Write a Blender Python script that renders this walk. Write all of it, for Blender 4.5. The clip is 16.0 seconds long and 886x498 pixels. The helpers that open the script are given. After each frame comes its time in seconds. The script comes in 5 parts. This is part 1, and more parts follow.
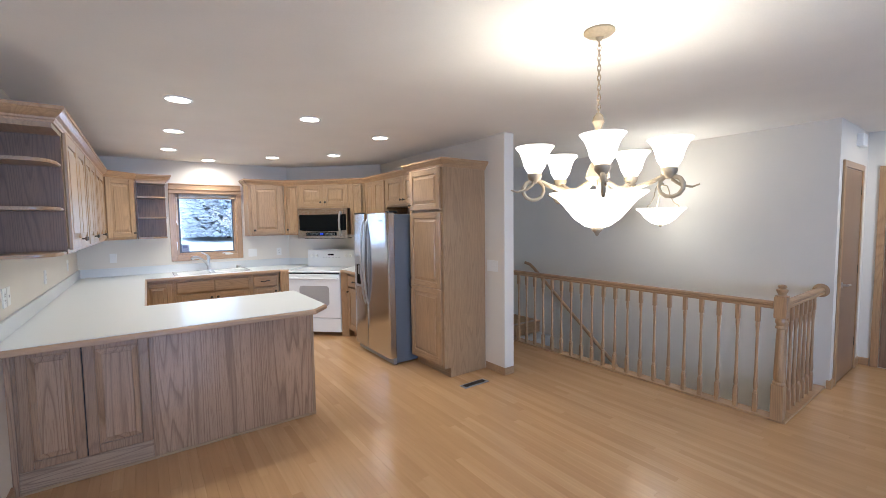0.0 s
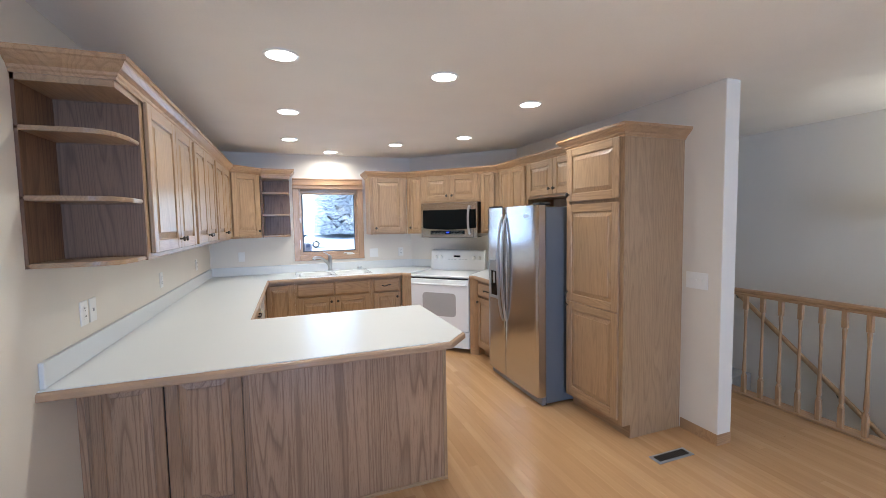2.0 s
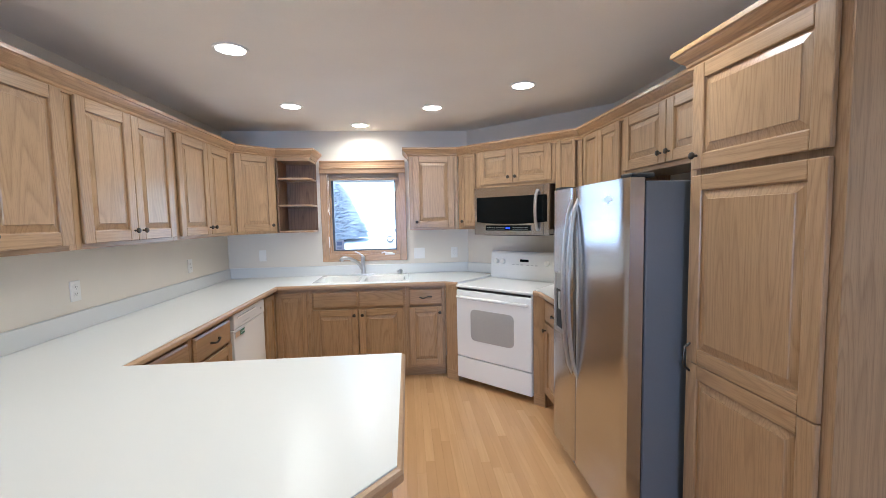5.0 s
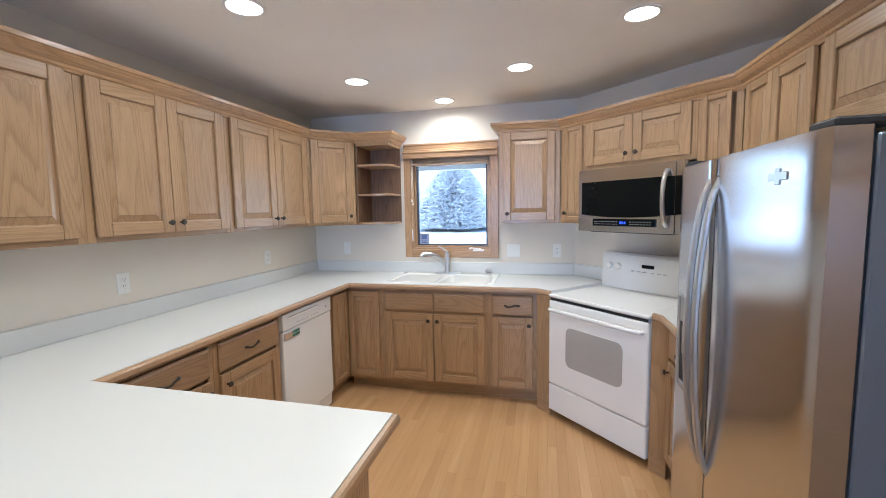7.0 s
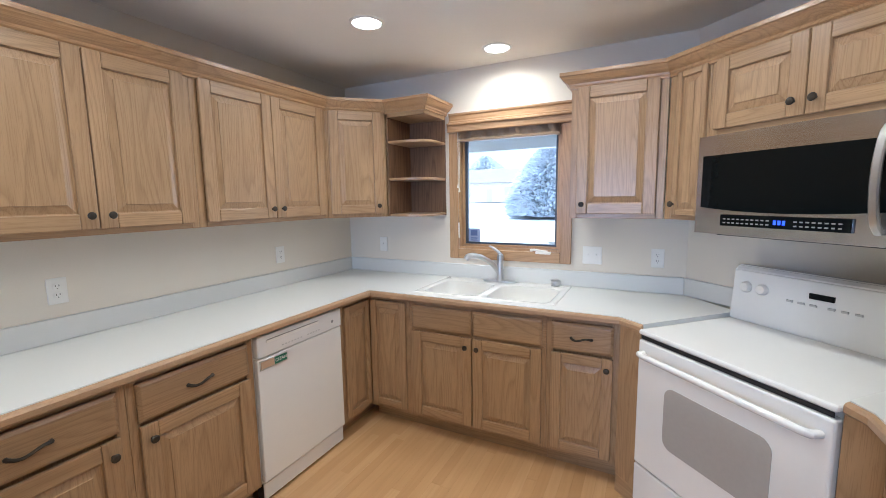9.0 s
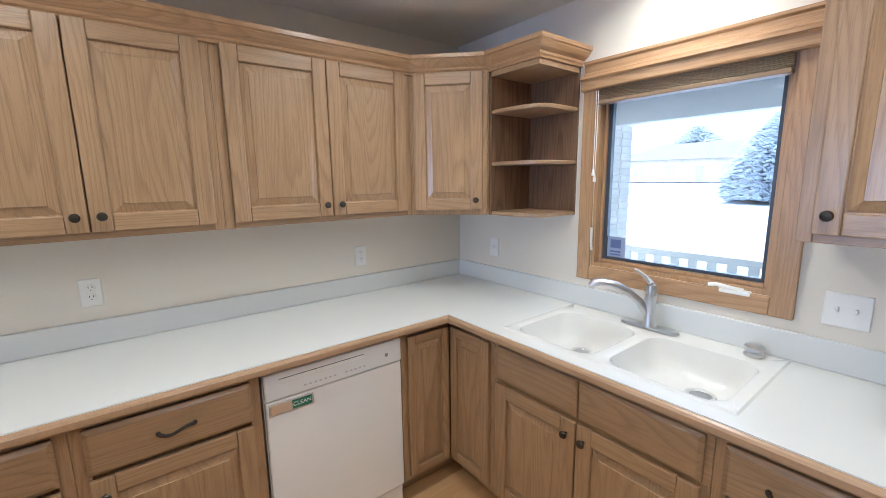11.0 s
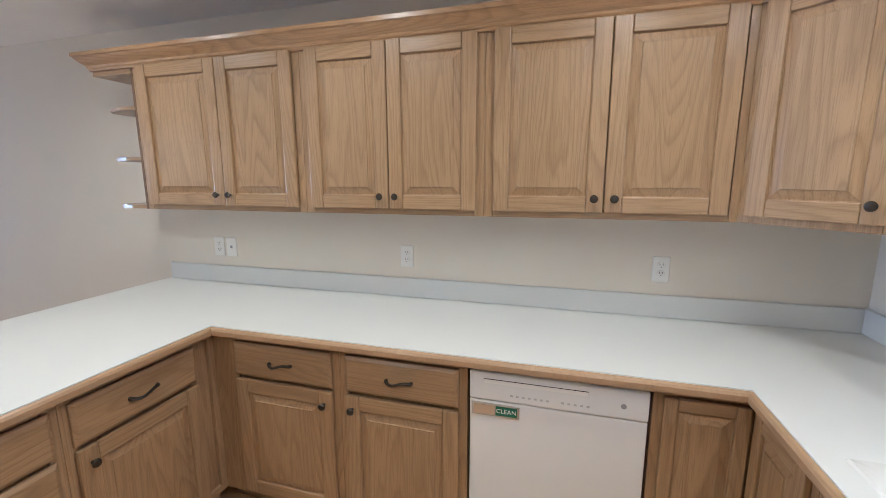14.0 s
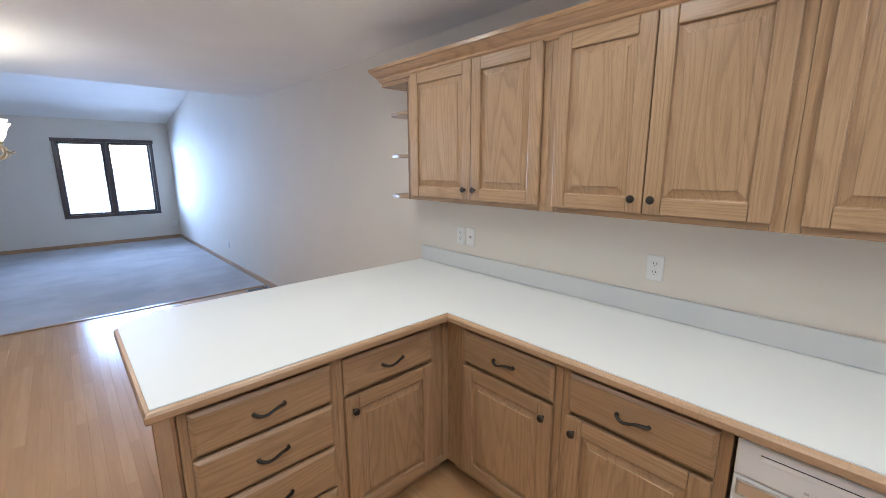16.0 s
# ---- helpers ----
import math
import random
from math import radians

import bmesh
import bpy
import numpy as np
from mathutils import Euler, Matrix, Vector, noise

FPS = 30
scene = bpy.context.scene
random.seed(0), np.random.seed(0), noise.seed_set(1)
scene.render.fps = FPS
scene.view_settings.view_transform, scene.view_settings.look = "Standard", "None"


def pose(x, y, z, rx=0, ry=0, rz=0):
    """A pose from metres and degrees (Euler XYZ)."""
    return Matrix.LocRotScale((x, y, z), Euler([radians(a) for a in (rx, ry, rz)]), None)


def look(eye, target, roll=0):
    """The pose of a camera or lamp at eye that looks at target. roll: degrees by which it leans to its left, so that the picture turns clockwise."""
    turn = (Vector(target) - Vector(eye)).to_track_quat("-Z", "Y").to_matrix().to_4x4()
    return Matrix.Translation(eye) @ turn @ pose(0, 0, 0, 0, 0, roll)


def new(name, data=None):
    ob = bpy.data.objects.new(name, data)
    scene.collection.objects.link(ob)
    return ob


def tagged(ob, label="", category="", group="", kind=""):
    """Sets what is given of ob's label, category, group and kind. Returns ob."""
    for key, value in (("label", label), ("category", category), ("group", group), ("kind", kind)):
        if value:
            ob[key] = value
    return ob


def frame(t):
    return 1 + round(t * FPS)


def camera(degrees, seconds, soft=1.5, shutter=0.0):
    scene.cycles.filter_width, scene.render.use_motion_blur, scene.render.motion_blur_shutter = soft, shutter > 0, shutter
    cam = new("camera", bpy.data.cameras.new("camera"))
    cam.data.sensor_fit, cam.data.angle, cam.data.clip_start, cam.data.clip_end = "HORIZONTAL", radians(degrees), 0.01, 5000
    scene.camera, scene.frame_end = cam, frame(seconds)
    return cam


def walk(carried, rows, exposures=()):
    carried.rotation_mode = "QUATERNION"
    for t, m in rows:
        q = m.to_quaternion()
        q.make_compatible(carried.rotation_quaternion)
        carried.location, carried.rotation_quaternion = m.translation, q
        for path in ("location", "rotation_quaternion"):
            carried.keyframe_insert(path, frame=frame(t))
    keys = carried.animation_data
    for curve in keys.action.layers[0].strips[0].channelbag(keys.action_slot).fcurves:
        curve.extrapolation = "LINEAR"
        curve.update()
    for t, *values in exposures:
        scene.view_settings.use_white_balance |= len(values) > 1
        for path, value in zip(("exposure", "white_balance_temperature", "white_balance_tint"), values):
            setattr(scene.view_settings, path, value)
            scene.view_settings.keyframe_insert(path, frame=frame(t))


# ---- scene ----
cam = camera(94.2, 16.0, 0.7)
PATH = [
    (0, (0.848, 1.192, 1.573), (2.015, 2.811, 1.443), -0.7),
    (0.5, (0.907, 1.495, 1.584), (1.95, 3.196, 1.45), -0.8),
    (1, (0.923, 1.765, 1.574), (1.842, 3.536, 1.44), -1.0),
    (1.5, (0.96, 2.04, 1.582), (1.769, 3.864, 1.441), -0.9),
    (2, (1.092, 2.26, 1.56), (1.778, 4.134, 1.427), -1.0),
    (2.5, (1.198, 2.465, 1.548), (1.785, 4.373, 1.417), -1.0),
    (3, (1.33, 2.715, 1.546), (1.839, 4.645, 1.419), -0.8),
    (3.5, (1.475, 2.945, 1.525), (1.926, 4.89, 1.402), -0.7),
    (6, (2.306, 3.714, 1.524), (2.161, 5.702, 1.354), -1.2),
    (6.5, (2.377, 3.889, 1.514), (2.049, 5.854, 1.335), -1.0),
    (7, (2.408, 4.127, 1.53), (1.932, 6.06, 1.34), -1.0),
    (7.5, (2.427, 4.361, 1.529), (1.825, 6.258, 1.33), -0.9),
    (8, (2.476, 4.578, 1.531), (1.774, 6.438, 1.315), -0.8),
    (10.5, (2.442, 5.828, 1.581), (1.087, 7.266, 1.269), -0.9),
    (11, (2.353, 6.027, 1.602), (0.796, 7.236, 1.265), -0.8),
    (11.5, (2.303, 6.167, 1.605), (0.568, 7.104, 1.271), -0.7),
    (12, (2.303, 6.328, 1.586), (0.428, 6.946, 1.262), -0.6),
    (12.5, (2.292, 6.444, 1.581), (0.34, 6.73, 1.251), -0.5),
    (13, (2.207, 6.541, 1.575), (0.236, 6.496, 1.241), -0.4),
    (13.5, (2.158, 6.605, 1.562), (0.211, 6.287, 1.23), -0.4),
    (14, (2.177, 6.674, 1.573), (0.285, 6.126, 1.228), -0.2),
    (14.5, (2.214, 6.729, 1.568), (0.412, 5.936, 1.214), -0.2),
    (15, (2.247, 6.724, 1.583), (0.569, 5.7, 1.213), -0.2),
    (15.5, (2.211, 6.635, 1.607), (0.677, 5.413, 1.212), -0.2),
    (16, (2.079, 6.565, 1.615), (0.75, 5.124, 1.217), -0.2),
]
walk(cam, [(t, look(eye, target, roll)) for t, eye, target, roll in PATH], [(0.0, 2.16, 5860, 6), (3.5, 2.13, 5860, 5), (8.0, 2.08, 5800, 5), (11.0, 2.02, 5800, 5), (16.0, 2.06, 5800, 5)])

# ---- world, light, exposure ----
world = bpy.data.worlds.new("world")
scene.world = world
world.use_nodes = True
wn = world.node_tree
bg = wn.nodes["Background"]
sky = wn.nodes.new("ShaderNodeTexSky")
sky.sky_type, sky.sun_disc = "NISHITA", False
sky.sun_elevation, sky.sun_rotation = radians(38), radians(200)
wn.links.new(sky.outputs[0], bg.inputs[0])
bg.inputs[1].default_value = 0.15

sun = new("sun", bpy.data.lights.new("sun", "SUN"))
sun.data.energy, sun.data.angle, sun.data.color = 2.2, radians(0.6), (1.0, 0.95, 0.88)
sun.matrix_world = look((-8, 25, 30), (2, 10, 0))

WARM = (1.0, 0.945, 0.87)


def lamp(name, kind, m, energy, color=WARM, size=0.1, size_y=None, spread=None):
    ob = new(name, bpy.data.lights.new(name, kind))
    ob.data.energy, ob.data.color = energy, color
    if kind == "AREA":
        ob.data.shape = "RECTANGLE" if size_y else "DISK"
        ob.data.size = size
        if size_y:
            ob.data.size_y = size_y
        if spread:
            ob.data.spread = radians(spread)
    else:
        ob.data.shadow_soft_size = size
    ob.matrix_world = m
    return ob


CANS = [(1.075, 4.64), (1.10, 5.80), (1.106, 6.93), (1.58, 7.615), (2.25, 6.96), (2.857, 6.365), (2.855, 5.065), (2.01, 4.695)]
CEIL = 2.45
for cx, cy in CANS:
    lamp("can_lamp", "AREA", pose(cx, cy, CEIL - 0.012), 1.38, size=0.12, spread=160)
# daylight of the sky through the window openings
DAY = (0.44, 0.60, 1.0)
lamp("window_daylight", "AREA", pose(1.56, 7.97, 1.55, 90, 0, 0) @ pose(0, 0, 0, 180, 0, 0), 1.0, DAY, 0.70, 0.74)
lamp("living_window_daylight", "AREA", pose(1.275, -4.60, 1.375, -90, 0, 0) @ pose(0, 0, 0, 180, 0, 0), 82, DAY, 1.45, 1.42)

CHX, CHY = 2.60, 2.36      # chandelier
PX, PY = 5.38, 3.44        # stairwell pendant
# chandelier shades, stairwell bowl and the hall's ceiling light
for i in range(5):
    a = radians(-143 + 72 * i)
    lamp("chandelier_lamp", "POINT", pose(CHX + 0.30 * math.cos(a), CHY + 0.30 * math.sin(a), 1.94), 0.13, size=0.09)
lamp("chandelier_bowl_lamp", "POINT", pose(CHX, CHY, 1.715), 0.7, size=0.06)
lamp("pendant_lamp", "POINT", pose(PX, PY, 1.72), 0.8, size=0.08)
lamp("hall_ceiling_lamp", "AREA", pose(6.45, 1.2, 2.43), 3.6, size=0.3)


# ---- materials ----
def shader(name, rough=0.5, metal=0.0, base=(0.8, 0.8, 0.8)):
    m = bpy.data.materials.new(name)
    m.use_nodes = True
    b = m.node_tree.nodes["Principled BSDF"]
    b.inputs["Roughness"].default_value, b.inputs["Metallic"].default_value = rough, metal
    b.inputs["Base Color"].default_value = (*base, 1)
    return m, m.node_tree, b


def node(nt, kind, **values):
    n = nt.nodes.new(kind)
    for k, v in values.items():
        n.inputs[k.replace("_", " ")].default_value = v
    return n


def coords(nt, scale, jitter=True):
    """Object coordinates, shifted at random from object to object, then scaled."""
    tc = nt.nodes.new("ShaderNodeTexCoord")
    mp = nt.nodes.new("ShaderNodeMapping")
    mp.inputs["Scale"].default_value = scale
    src = tc.outputs["Object"]
    if jitter:
        info = nt.nodes.new("ShaderNodeObjectInfo")
        mul = nt.nodes.new("ShaderNodeVectorMath")
        mul.operation = "MULTIPLY"
        mul.inputs[1].default_value = (7.3, 9.1, 5.7)
        add = nt.nodes.new("ShaderNodeVectorMath")
        nt.links.new(info.outputs["Random"], mul.inputs[0])
        nt.links.new(src, add.inputs[0])
        nt.links.new(mul.outputs[0], add.inputs[1])
        src = add.outputs[0]
    nt.links.new(src, mp.inputs[0])
    return mp.outputs[0]


def ramp(nt, fac, stops):
    r = nt.nodes.new("ShaderNodeValToRGB")
    r.color_ramp.elements[0].position, r.color_ramp.elements[0].color = stops[0][0], (*stops[0][1], 1)
    r.color_ramp.elements[1].position, r.color_ramp.elements[1].color = stops[-1][0], (*stops[-1][1], 1)
    for p, c in stops[1:-1]:
        e = r.color_ramp.elements.new(p)
        e.color = (*c, 1)
    nt.links.new(fac, r.inputs[0])
    return r.outputs[0]


def mix(nt, fac, a, b, blend="MIX"):
    m = nt.nodes.new("ShaderNodeMix")
    m.data_type, m.blend_type = "RGBA", blend
    for sock, v in ((m.inputs[0], fac), (m.inputs[6], a), (m.inputs[7], b)):
        if isinstance(v, (int, float)):
            sock.default_value = v
        elif isinstance(v, tuple):
            sock.default_value = (*v, 1)
        else:
            nt.links.new(v, sock)
    return m.outputs[2]


def bump(nt, b, height, strength=0.1, distance=0.01):
    n = nt.nodes.new("ShaderNodeBump")
    n.inputs["Strength"].default_value, n.inputs["Distance"].default_value = strength, distance
    nt.links.new(height, n.inputs["Height"])
    nt.links.new(n.outputs[0], b.inputs["Normal"])


def noise_tex(nt, vec, scale, detail=3.0, rough=0.5):
    n = nt.nodes.new("ShaderNodeTexNoise")
    n.inputs["Scale"].default_value, n.inputs["Detail"].default_value, n.inputs["Roughness"].default_value = scale, detail, rough
    nt.links.new(vec, n.inputs["Vector"])
    return n.outputs[0]


def oak(name, along, light=(0.440, 0.286, 0.158), dark=(0.252, 0.150, 0.078), rough=0.36, figure=(5.6, 0.50), lines=25.0, bold=0.28, coat=0.36):
    """Oak with long grain along 'x', 'y' or 'z' of the object."""
    m, nt, b = shader(name, rough)
    k = "xyz".index(along)

    def stretched(across, down):
        s = [across] * 3
        s[k] = down
        return coords(nt, s)
    rings = noise_tex(nt, stretched(*figure), 1.0, 1.6, 0.45)
    many = nt.nodes.new("ShaderNodeMath")
    many.operation = "MULTIPLY"
    many.inputs[1].default_value = lines
    nt.links.new(rings, many.inputs[0])
    saw = nt.nodes.new("ShaderNodeMath")
    saw.operation = "FRACT"
    nt.links.new(many.outputs[0], saw.inputs[0])
    pores = noise_tex(nt, stretched(300, 9), 1.0, 3, 0.6)
    broad = noise_tex(nt, stretched(6, 1.2), 1.0, 2)
    mid = tuple((a * 2 + d) / 3 for a, d in zip(light, dark))
    deep = tuple(m2 * (1 - bold) + d * bold for m2, d in zip(mid, dark))
    soft = tuple((m2 + l2) / 2 for m2, l2 in zip(mid, light))
    grain = ramp(nt, saw.outputs[0], [(0.0, soft), (0.10, deep), (0.34, soft), (0.6, light), (0.92, light), (1.0, soft)])
    tone = mix(nt, ramp(nt, broad, [(0.3, (0.25,) * 3), (0.75, (0.0,) * 3)]), grain, dark)
    col = mix(nt, ramp(nt, pores, [(0.38, (0.46,) * 3), (0.50, (0.0,) * 3)]), tone, dark)
    nt.links.new(col, b.inputs["Base Color"])
    bump(nt, b, pores, 0.12, 0.002)
    b.inputs["Coat Weight"].default_value, b.inputs["Coat Roughness"].default_value = coat, 0.24
    return m


def plain(name, base, rough, metal=0.0, grain=60.0, amount=0.06, relief=0.05, spec=0.5):
    """Paint, plastic or metal with faint blotches and fine relief."""
    m, nt, b = shader(name, rough, metal, base)
    v = coords(nt, (1, 1, 1))
    b.inputs["Specular IOR Level"].default_value = spec
    big, fine = noise_tex(nt, v, 2.2, 3), noise_tex(nt, v, grain, 3)
    lo, hi = tuple(c * (1 - amount) for c in base), tuple(min(1, c * (1 + amount)) for c in base)
    col = mix(nt, 0.35, ramp(nt, big, [(0.3, lo), (0.7, hi)]), ramp(nt, fine, [(0.3, lo), (0.7, hi)]))
    nt.links.new(col, b.inputs["Base Color"])
    if relief:
        bump(nt, b, fine, relief, 0.003)
    return m


def glow(name, color, strength):
    m, nt, b = shader(name, 0.4, 0, color)
    b.inputs["Emission Color"].default_value = (*color, 1)
    b.inputs["Emission Strength"].default_value = strength
    return m


OAK = oak("oak_upright", "z")
OAKX = oak("oak_across", "x")
OAKY = oak("oak_along_y", "y")
# darker than the other oak, for backs and sides of the open shelves
DARKOAK = oak("oak_shelf_inside_darker", "z", (0.225, 0.126, 0.066), (0.10, 0.053, 0.027), 0.5, (6.5, 0.4), 22.0, 0.6, 0.12)
PANELOAK = oak("oak_panel_bold_grain", "z", (0.47, 0.292, 0.172), (0.19, 0.105, 0.056), 0.36, (6.0, 0.26), 20.0, 0.55, 0.36)
PANELOAKX = oak("oak_board_bold_grain", "x", (0.42, 0.285, 0.180), (0.19, 0.112, 0.068), 0.38, (7.0, 0.5), 18.0, 0.6)
BACKOAK = oak("oak_brown_stile", "z", (0.37, 0.225, 0.128), (0.19, 0.108, 0.058), 0.38)
EDGEOAK = oak("oak_edge_strip", "x", (0.45, 0.29, 0.17), (0.37, 0.23, 0.13))
TRIM = oak("oak_trim", "x", (0.50, 0.31, 0.16), (0.30, 0.165, 0.08))
TRIMY = oak("oak_trim_y", "y", (0.50, 0.31, 0.16), (0.30, 0.165, 0.08))
TRIMZ = oak("oak_trim_z", "z", (0.50, 0.31, 0.16), (0.30, 0.165, 0.08))
BROWN = oak("brown_wood", "x", (0.10, 0.07, 0.06), (0.05, 0.035, 0.03))
WALL = plain("greige_wall_paint", (0.775, 0.722, 0.632), 0.75, grain=180, amount=0.025, relief=0.12)
CEILM = plain("white_ceiling_paint", (0.91, 0.88, 0.825), 0.85, grain=120, amount=0.03, relief=0.2)
LAMINATE = plain("white_laminate", (0.70, 0.712, 0.70), 0.285, grain=400, amount=0.012, relief=0.02)
WHITE = plain("white_enamel", (0.82, 0.82, 0.81), 0.16, grain=30, amount=0.01, relief=0.0)
PLASTIC = plain("white_plastic", (0.85, 0.84, 0.80), 0.35, grain=80, amount=0.015, relief=0.02)
PORCELAIN = plain("white_porcelain", (0.77, 0.77, 0.75), 0.10, grain=30, amount=0.01, relief=0.0)
BUTTON = plain("pale_grey_plastic", (0.52, 0.52, 0.52), 0.4, 0, 80, 0.02, 0.0)
BRONZE = plain("dark_bronze", (0.07, 0.06, 0.05), 0.38, 0.8, 90, 0.25, 0.06)
CHROME = plain("brushed_nickel", (0.62, 0.62, 0.62), 0.29, 1.0, 90, 0.05, 0.02)
HANDLE = plain("satin_grey_handle", (0.50, 0.50, 0.50), 0.36, 0.9, 90, 0.05, 0.02)
BLACK = plain("black_glass", (0.004, 0.006, 0.007), 0.06, 0, 30, 0.1, 0.0, 0.16)
# real rubber and plastic; its black also stands for shade in gaps
RUBBER_GAP = plain("black_rubber_and_gap_shade", (0.02, 0.02, 0.021), 0.6, 0, 60, 0.2, 0.05)
GREY = plain("grey_glass", (0.42, 0.41, 0.39), 0.12, 0, 50, 0.05, 0.0)
CARPET = plain("grey_carpet", (0.50, 0.50, 0.515), 0.95, 0, 240, 0.22, 1.0)
SCAV = plain("scavo_cream_metal", (0.40, 0.31, 0.20), 0.5, 0.1, 70, 0.3, 0.2)
FRIDGESIDE = plain("dark_blue_grey_fridge_paint", (0.155, 0.180, 0.215), 0.34, 0.3, 160, 0.05, 0.12)
STEELG = plain("grey_painted_steel", (0.33, 0.33, 0.34), 0.4, 0.4, 160, 0.05, 0.15)


def steel(name):
    m, nt, b = shader(name, 0.24, 1.0, (0.56, 0.56, 0.57))
    streak = noise_tex(nt, coords(nt, (1.2, 1.2, 160)), 1.0, 3)
    big = noise_tex(nt, coords(nt, (1.5, 1.5, 1.5)), 1.0, 2)
    nt.links.new(ramp(nt, streak, [(0.3, (0.55, 0.55, 0.56)), (0.7, (0.59, 0.59, 0.60))]), b.inputs["Base Color"])
    nt.links.new(ramp(nt, mix(nt, 0.5, streak, big), [(0.3, (0.17,) * 3), (0.7, (0.23,) * 3)]), b.inputs["Roughness"])
    return m


STEEL = steel("brushed_stainless_steel")


def floor_wood(name):
    m, nt, b = shader(name, 0.2)
    info = nt.nodes.new("ShaderNodeObjectInfo")
    geo = nt.nodes.new("ShaderNodeNewGeometry")
    add = nt.nodes.new("ShaderNodeMath")
    add.operation = "ADD"
    nt.links.new(info.outputs["Random"], add.inputs[0])
    nt.links.new(geo.outputs["Random Per Island"], add.inputs[1])
    fr = nt.nodes.new("ShaderNodeMath")
    fr.operation = "FRACT"
    nt.links.new(add.outputs[0], fr.inputs[0])
    tone = ramp(nt, fr.outputs[0], [(0.0, (0.515, 0.300, 0.142)), (0.35, (0.555, 0.330, 0.160)), (0.7, (0.58, 0.350, 0.172)), (1.0, (0.62, 0.385, 0.197))])
    v = coords(nt, (60, 2.5, 60))
    fine = noise_tex(nt, v, 1.0, 4, 0.6)
    col = mix(nt, ramp(nt, fine, [(0.3, (0.30,) * 3), (0.6, (0.0,) * 3)]), mix(nt, ramp(nt, noise_tex(nt, coords(nt, (9, 1.1, 9)), 1.0, 3), [(0.35, (0.35,) * 3), (0.65, (0.0,) * 3)]), tone, (0.45, 0.255, 0.115)), (0.41, 0.235, 0.108))
    nt.links.new(col, b.inputs["Base Color"])
    wear = noise_tex(nt, coords(nt, (1.3, 1.3, 1.3), False), 1.0, 4)
    nt.links.new(ramp(nt, wear, [(0.3, (0.19,) * 3), (0.7, (0.255,) * 3)]), b.inputs["Roughness"])
    bump(nt, b, fine, 0.05, 0.001)
    return m


FLOORM = floor_wood("maple_strip_floor")


def clear_glass(name):
    m = bpy.data.materials.new(name)
    m.use_nodes = True
    nt = m.node_tree
    nt.nodes.remove(nt.nodes["Principled BSDF"])
    mixer, tr, gl, fres = (nt.nodes.new("ShaderNode" + k) for k in ("MixShader", "BsdfTransparent", "BsdfGlossy", "Fresnel"))
    gl.inputs["Roughness"].default_value = 0.02
    tr.inputs["Color"].default_value = (0.93, 0.96, 0.96, 1)
    nt.links.new(fres.outputs[0], mixer.inputs[0])
    nt.links.new(tr.outputs[0], mixer.inputs[1])
    nt.links.new(gl.outputs[0], mixer.inputs[2])
    nt.links.new(mixer.outputs[0], nt.nodes["Material Output"].inputs["Surface"])
    return m


GLASS = clear_glass("window_glass")


# ---- mesh helpers ----
def box(bm, a, b, bev=0.0, seg=1):
    """An upright box between two corners, its edges rounded by bev."""
    (x0, y0, z0), (x1, y1, z1) = [min(p, q) for p, q in zip(a, b)], [max(p, q) for p, q in zip(a, b)]
    geo = bmesh.ops.create_cube(bm, size=1.0)
    for v in geo["verts"]:
        v.co = ((x0 + x1) / 2 + v.co.x * (x1 - x0), (y0 + y1) / 2 + v.co.y * (y1 - y0), (z0 + z1) / 2 + v.co.z * (z1 - z0))
    if bev:
        edges = list({e for v in geo["verts"] for e in v.link_edges})
        bmesh.ops.bevel(bm, geom=edges, offset=bev, segments=seg, affect="EDGES", profile=0.5)
    return bm


def boxes(*list_of):
    bm = bmesh.new()
    for it in list_of:
        box(bm, *it)
    return bm


def lathe(bm, profile, segs=20, m=None):
    """Turns (radius, height) pairs round z, then moves them by m."""
    rings = []
    for r, z in profile:
        rings.append([bm.verts.new(((m or Matrix()) @ Vector((r * math.cos(a), r * math.sin(a), z)))) for a in
                      [2 * math.pi * i / segs for i in range(segs)]])
    for lo, hi in zip(rings, rings[1:]):
        for i in range(segs):
            bm.faces.new((lo[i], lo[(i + 1) % segs], hi[(i + 1) % segs], hi[i]))
    bm.faces.new(list(reversed(rings[0])))
    bm.faces.new(rings[-1])
    return bm


def tube(bm, pts, r, segs=8, radii=None):
    pts = [Vector(p) for p in pts]
    rings, side = [], None
    for i, p in enumerate(pts):
        d = (pts[min(i + 1, len(pts) - 1)] - pts[max(i - 1, 0)]).normalized()
        if side is None:
            side = d.cross(Vector((0, 0, 1)) if abs(d.z) < 0.9 else Vector((1, 0, 0))).normalized()
        side = (side - d * side.dot(d)).normalized()
        up = d.cross(side)
        rr = radii[i] if radii else r
        rings.append([bm.verts.new(p + rr * (math.cos(a) * side + math.sin(a) * up)) for a in [2 * math.pi * k / segs for k in range(segs)]])
    for lo, hi in zip(rings, rings[1:]):
        for k in range(segs):
            bm.faces.new((lo[k], lo[(k + 1) % segs], hi[(k + 1) % segs], hi[k]))
    bm.faces.new(list(reversed(rings[0])))
    bm.faces.new(rings[-1])
    return bm


